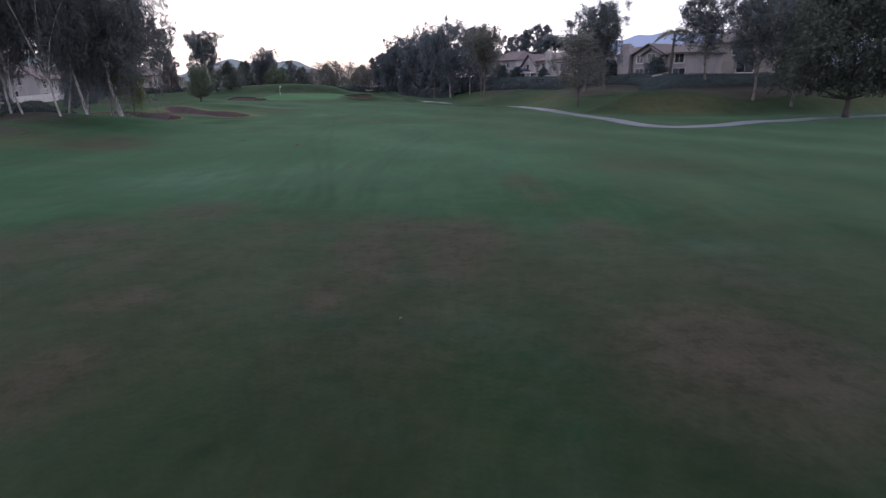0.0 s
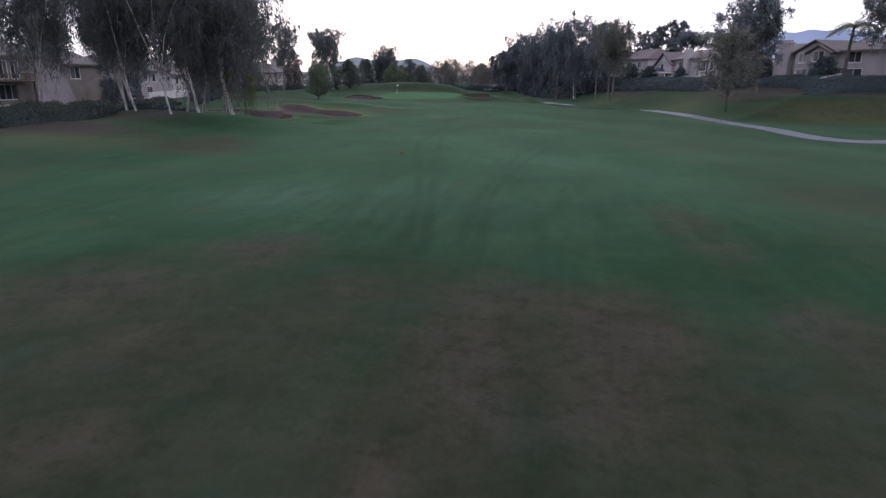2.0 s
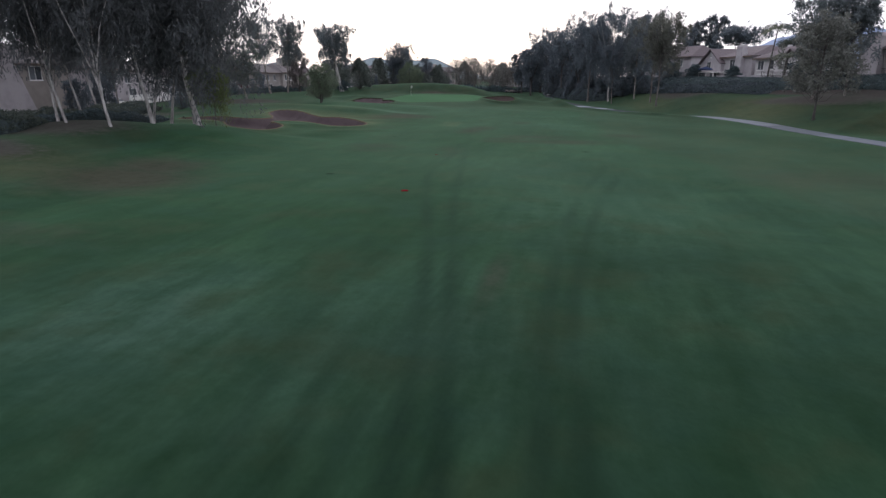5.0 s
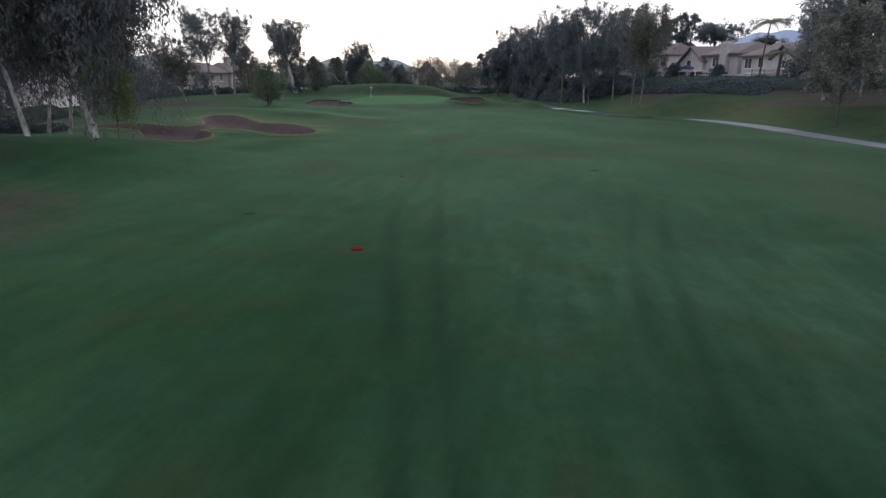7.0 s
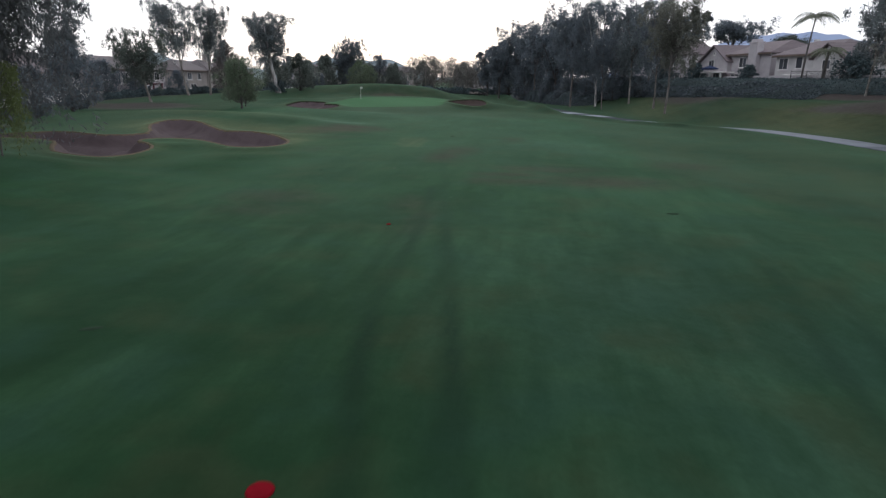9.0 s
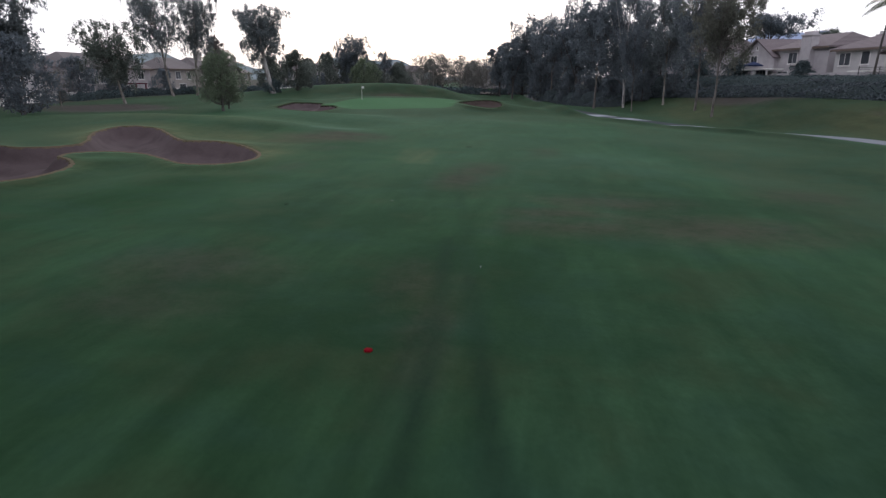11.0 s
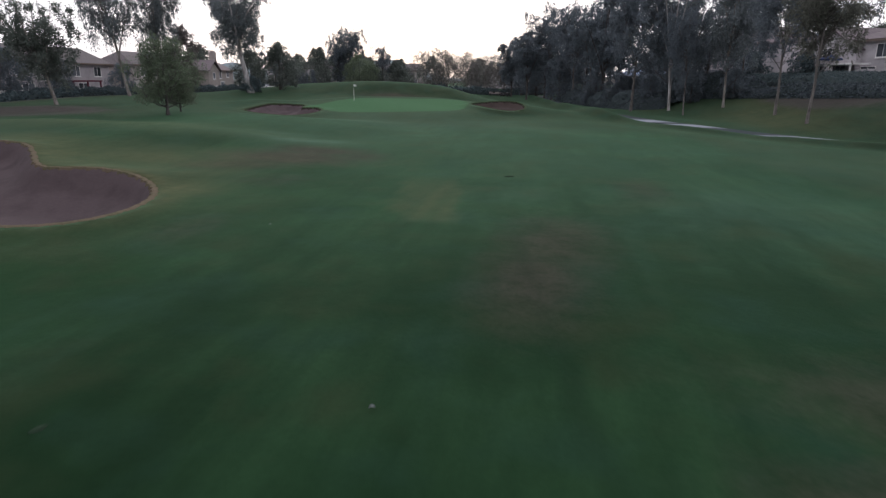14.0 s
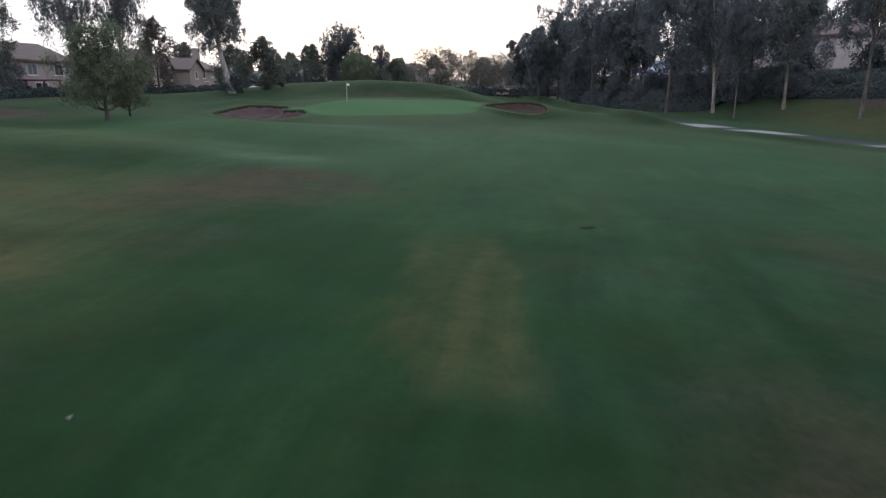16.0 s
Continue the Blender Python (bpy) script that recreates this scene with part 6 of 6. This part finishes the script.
def palm(x, y, height, spread, label, lean=0.6, seed=1, trunk_r=0.11):
    """A palm: a thin ringed trunk, a crown of arched fronds with many leaflets."""
    rng = np.random.default_rng(seed)
    root = tagged(new("palm_tree"), label, "palm", "palms")
    root.matrix_basis = pose(x, y, ground_z(x, y) - 0.1)
    t = np.linspace(0, 1, 14)
    stem = np.stack([lean * t ** 1.4, 0.1 * np.sin(t * 3), height * t], -1)
    v, f = tube(stem, trunk_r * (1.25 - 0.5 * t) * (1 + 0.06 * (np.arange(14) % 2)), 9)
    child("trunk", mesh_np("trunk", v, f, M_BARK_DARK, True), root)
    for k in range(17):
        az = k * 2.4
        rise = rng.uniform(0.1, 0.9)
        q = np.linspace(0, 1, 12)
        out = spread * q
        rib = stem[-1] + np.stack([np.cos(az) * out, np.sin(az) * out, spread * (rise * q - (0.55 + 0.5 * rise) * q ** 2.2)], -1)
        chunks = [tube(rib, np.linspace(0.035, 0.008, 12), 4)]
        side = np.array([-np.sin(az), np.cos(az), 0])
        for i in range(1, 12):
            for sgn in (-1, 1):
                for w in (0.0, 0.5):
                    p = rib[i - 1] * (1 - w) + rib[i] * w
                    ln = spread * 0.30 * np.sin(np.pi * (0.12 + 0.8 * i / 12)) ** 0.7
                    a = side * sgn * 0.75 + (rib[i] - rib[i - 1]) / np.linalg.norm(rib[i] - rib[i - 1]) * 0.5 - np.array([0, 0, 0.55])
                    a /= np.linalg.norm(a)
                    b = np.cross(a, (0, 0, 1.0)) * 0.05
                    chunks.append((np.stack([p, p + a * ln * 0.5 + b, p + a * ln, p + a * ln * 0.5 - b]), np.array([[0, 1, 2, 3]])))
        v, f = merge(chunks)
        child("frond", mesh_np("frond", v, f, M_LEAF_PALM), root)


palm(26.6, 139.4, 8.4, 2.8, "tall thin palm with drooping fronds in front of a house", 0.7, 1)
palm(28.6, 137.6, 4.0, 2.3, "short palm with arched fronds in a garden", 0.2, 2, 0.2)
palm(36.8, 103.0, 7.0, 3.2, "bushy yellow-green palm on the bank", 0.3, 3, 0.2)


def utility_cart(x, y, turn, paint, label):
    """A small groundskeeping cart: deck, bonnet, seat, roll bar, four wheels."""
    root = tagged(new("utility_cart"), label, "cart", "carts")
    root.matrix_basis = pose(x, y, ground_z(x, y), 0, 0, turn)
    part("body", bm_join(bm_box(-0.6, 0.6, -1.4, 1.3, 0.4, 0.62, 0.04), bm_box(-0.55, 0.55, 0.75, 1.35, 0.62, 0.95, 0.08), bm_box(-0.6, 0.6, -1.4, -0.3, 0.62, 0.92, 0.03)), paint, root)
    part("seat", bm_box(-0.5, 0.5, -0.3, 0.15, 0.62, 0.9, 0.05), M_RUBBER, root)
    part("canopy", bm_box(-0.62, 0.62, -0.6, 0.8, 1.82, 1.9, 0.03), paint, root)
    for px, py in ((-0.55, -0.5), (0.5, -0.5), (-0.55, 0.72), (0.5, 0.72)):
        part("post", bm_box(px, px + 0.05, py, py + 0.05, 0.6, 1.83), M_IRON, root)
    for px in (-0.62, 0.62):
        for py in (-0.95, 0.9):
            bm = bmesh.new()
            bmesh.ops.create_cone(bm, cap_ends=True, segments=18, radius1=0.28, radius2=0.28, depth=0.2, matrix=pose(px, py, 0.28, 0, 90, 0))
            bmesh.ops.bevel(bm, geom=[e for e in bm.edges if e.calc_face_angle(0) > 1], offset=0.03, segments=1, affect="EDGES")
            part("wheel", bm, M_RUBBER, root)


def parasol(x, y, z, label, cloth):
    """A garden parasol: base, pole, ribs and a closed-edged canopy."""
    root = tagged(new("garden_parasol"), label, "parasol")
    root.matrix_basis = pose(x, y, z)
    bm = bmesh.new()
    bmesh.ops.create_cone(bm, cap_ends=True, segments=20, radius1=0.3, radius2=0.22, depth=0.1, matrix=pose(0, 0, 0.05))
    part("base", bm, M_IRON, root)
    v, f = tube([(0, 0, 0.1), (0, 0, 1.4), (0, 0, 2.6)], [0.025, 0.025, 0.02], 8)
    child("pole", mesh_np("pole", v, f, M_WHITE, True), root)
    a = np.linspace(0, 2 * np.pi, 8, endpoint=False)
    rim = np.stack([1.5 * np.cos(a), 1.5 * np.sin(a), np.full(8, 2.05)], -1)
    drop = rim - (0, 0, 0.18)
    v = np.concatenate([[(0, 0, 2.6)], rim, drop])
    f = [(0, 1 + k, 1 + (k + 1) % 8, 1 + (k + 1) % 8) for k in range(8)]
    bm = bmesh.new()
    vs = [bm.verts.new(p) for p in v]
    for k in range(8):
        bm.faces.new((vs[0], vs[1 + k], vs[1 + (k + 1) % 8]))
        bm.faces.new((vs[1 + k], vs[9 + k], vs[9 + (k + 1) % 8], vs[1 + (k + 1) % 8]))
    bmesh.ops.solidify(bm, geom=bm.faces[:], thickness=0.02)
    canopy = part("canopy", bm, cloth, root)
    for k in range(8):
        v, f = tube([(0, 0, 2.55), tuple(rim[k] * 0.5 + np.array([0, 0, 1.25])), tuple(rim[k] * 0.97 - np.array([0, 0, 0.03]))], [0.012, 0.012, 0.01], 5)
        child("rib", mesh_np("rib", v, f, M_IRON), canopy)


parasol(21.4, 166.2, ground_z(21.4, 166.2) - 0.02, "dark blue garden parasol on a house terrace", M_BLUE)


utility_cart(-24.5, 232, 60, M_CAR_DARK, "dark groundskeeping cart parked beyond the green")
utility_cart(-27.5, 236, 70, M_STUCCO_GREY, "grey groundskeeping cart parked beyond the green")


def flagstick(x, y):
    root = tagged(new("flagstick"), "white golf flagstick with a small pale flag on the green", "flag")
    root.matrix_basis = pose(x, y, ground_z(x, y))
    v, f = tube([(0, 0, -0.1), (0, 0, 1.0), (0, 0, 2.2)], [0.022, 0.02, 0.016], 8)
    child("pole", mesh_np("pole", v, f, M_WHITE, True), root)
    gx, gz = np.meshgrid(np.linspace(0, 0.36, 9), np.linspace(1.9, 2.16, 5))
    vy = 0.05 * np.sin(gx * 14) * gx * 2
    v1 = np.stack([gx + 0.02, vy, gz - 0.12 * gx], -1).reshape(-1, 3)
    v2 = v1 + (0, 0.008, 0)
    i, j = np.meshgrid(np.arange(4), np.arange(8), indexing="ij")
    a = (i * 9 + j).ravel()
    f1 = np.stack([a, a + 1, a + 10, a + 9], -1)
    vv, ff = merge([(v1, f1), (v2, f1[:, ::-1])])
    child("flag", mesh_np("flag", vv, ff, M_WHITE, True), root, "small pale cloth flag")


flagstick(-41.8, 162.5)


def yardage_disc(x, y, size=1.0):
    bm = bmesh.new()
    bmesh.ops.create_cone(bm, cap_ends=True, segments=28, radius1=0.2, radius2=0.18, depth=0.03)
    bmesh.ops.bevel(bm, geom=bm.edges[:], offset=0.008, segments=2, affect="EDGES")
    me = bpy.data.meshes.new("yardage_marker")
    bm.to_mesh(me)
    me.materials.append(M_RED)
    ob = tagged(new("yardage_marker", me), "flat red yardage disc set in the fairway grass", "marker")
    ob.matrix_basis = pose(x, y, ground_z(x, y) + 0.02) @ Matrix.Diagonal((size, size, 1, 1))


yardage_disc(-12.35, 53.35)
yardage_disc(-14.3, 69.0, 0.45)


def divot(x, y, w, d, turn, material, label, name="divot"):
    """A shallow ragged scrape in the turf."""
    rng = np.random.default_rng(int(abs(x * 10)))
    a = np.linspace(0, 2 * np.pi, 14, endpoint=False)
    rr = 1 + rng.normal(0, 0.14, 14)
    ring = np.stack([np.cos(a) * w * rr, np.sin(a) * d * rr], -1)
    v = [(0, 0, 0.012)] + [(p, q, 0.02) for p, q in ring * 0.7] + [(p, q, -0.02) for p, q in ring]
    f = [(0, 1 + k, 1 + (k + 1) % 14) for k in range(14)]
    f += [(1 + k, 15 + k, 15 + (k + 1) % 14) for k in range(14)] + [(1 + k, 15 + (k + 1) % 14, 1 + (k + 1) % 14) for k in range(14)]
    ob = tagged(new(name, mesh_np(name, np.array(v), np.array(f), material, True)), label, "divot", "divots")
    ob.matrix_basis = pose(x, y, ground_z(x, y) + 0.01, 0, 0, turn)


for x, y, w, d, turn in ((-3.2, 72.4, 0.26, 0.1, 10), (-18.4, 58.0, 0.26, 0.09, 30), (-21.6, 82.3, 0.12, 0.06, 60), (-16.6, 105.2, 0.28, 0.12, 20)):
    divot(x, y, w, d, turn, M_DIVOT, "dark shallow divot scraped in the fairway turf")


def fallen_leaf(x, y, turn, size=0.1):
    n = 7
    q = np.linspace(0, 1, n)
    w = 0.32 * np.sin(np.pi * q) ** 0.8 * size
    z = 0.03 + 0.03 * np.sin(q * 3) 
    left = np.stack([q * size, w, z + 0.015], -1)
    right = np.stack([q * size, -w, z + 0.015], -1)
    mid = np.stack([q * size, 0 * q, z], -1)
    v = np.concatenate([left, mid, right])
    i = np.arange(n - 1)
    f = np.concatenate([np.stack([i, i + 1, i + n + 1, i + n], -1), np.stack([i + n, i + n + 1, i + 2 * n + 1, i + 2 * n], -1)])
    ob = tagged(new("fallen_leaf", mesh_np("fallen_leaf", v, f, M_PALE_LEAF, True)), "pale dry leaf lying on the short grass", "leaf", "fallen leaves")
    ob.matrix_basis = pose(x, y, ground_z(x, y), 0, 0, turn)


for x, y, turn in ((-17.4, 83.5, 20), (-12.7, 74.9, 80), (-23.5, 93.8, 140), (-0.8, 13.6, 30), (-18.2, 29.1, 60)):
    fallen_leaf(x, y, turn)
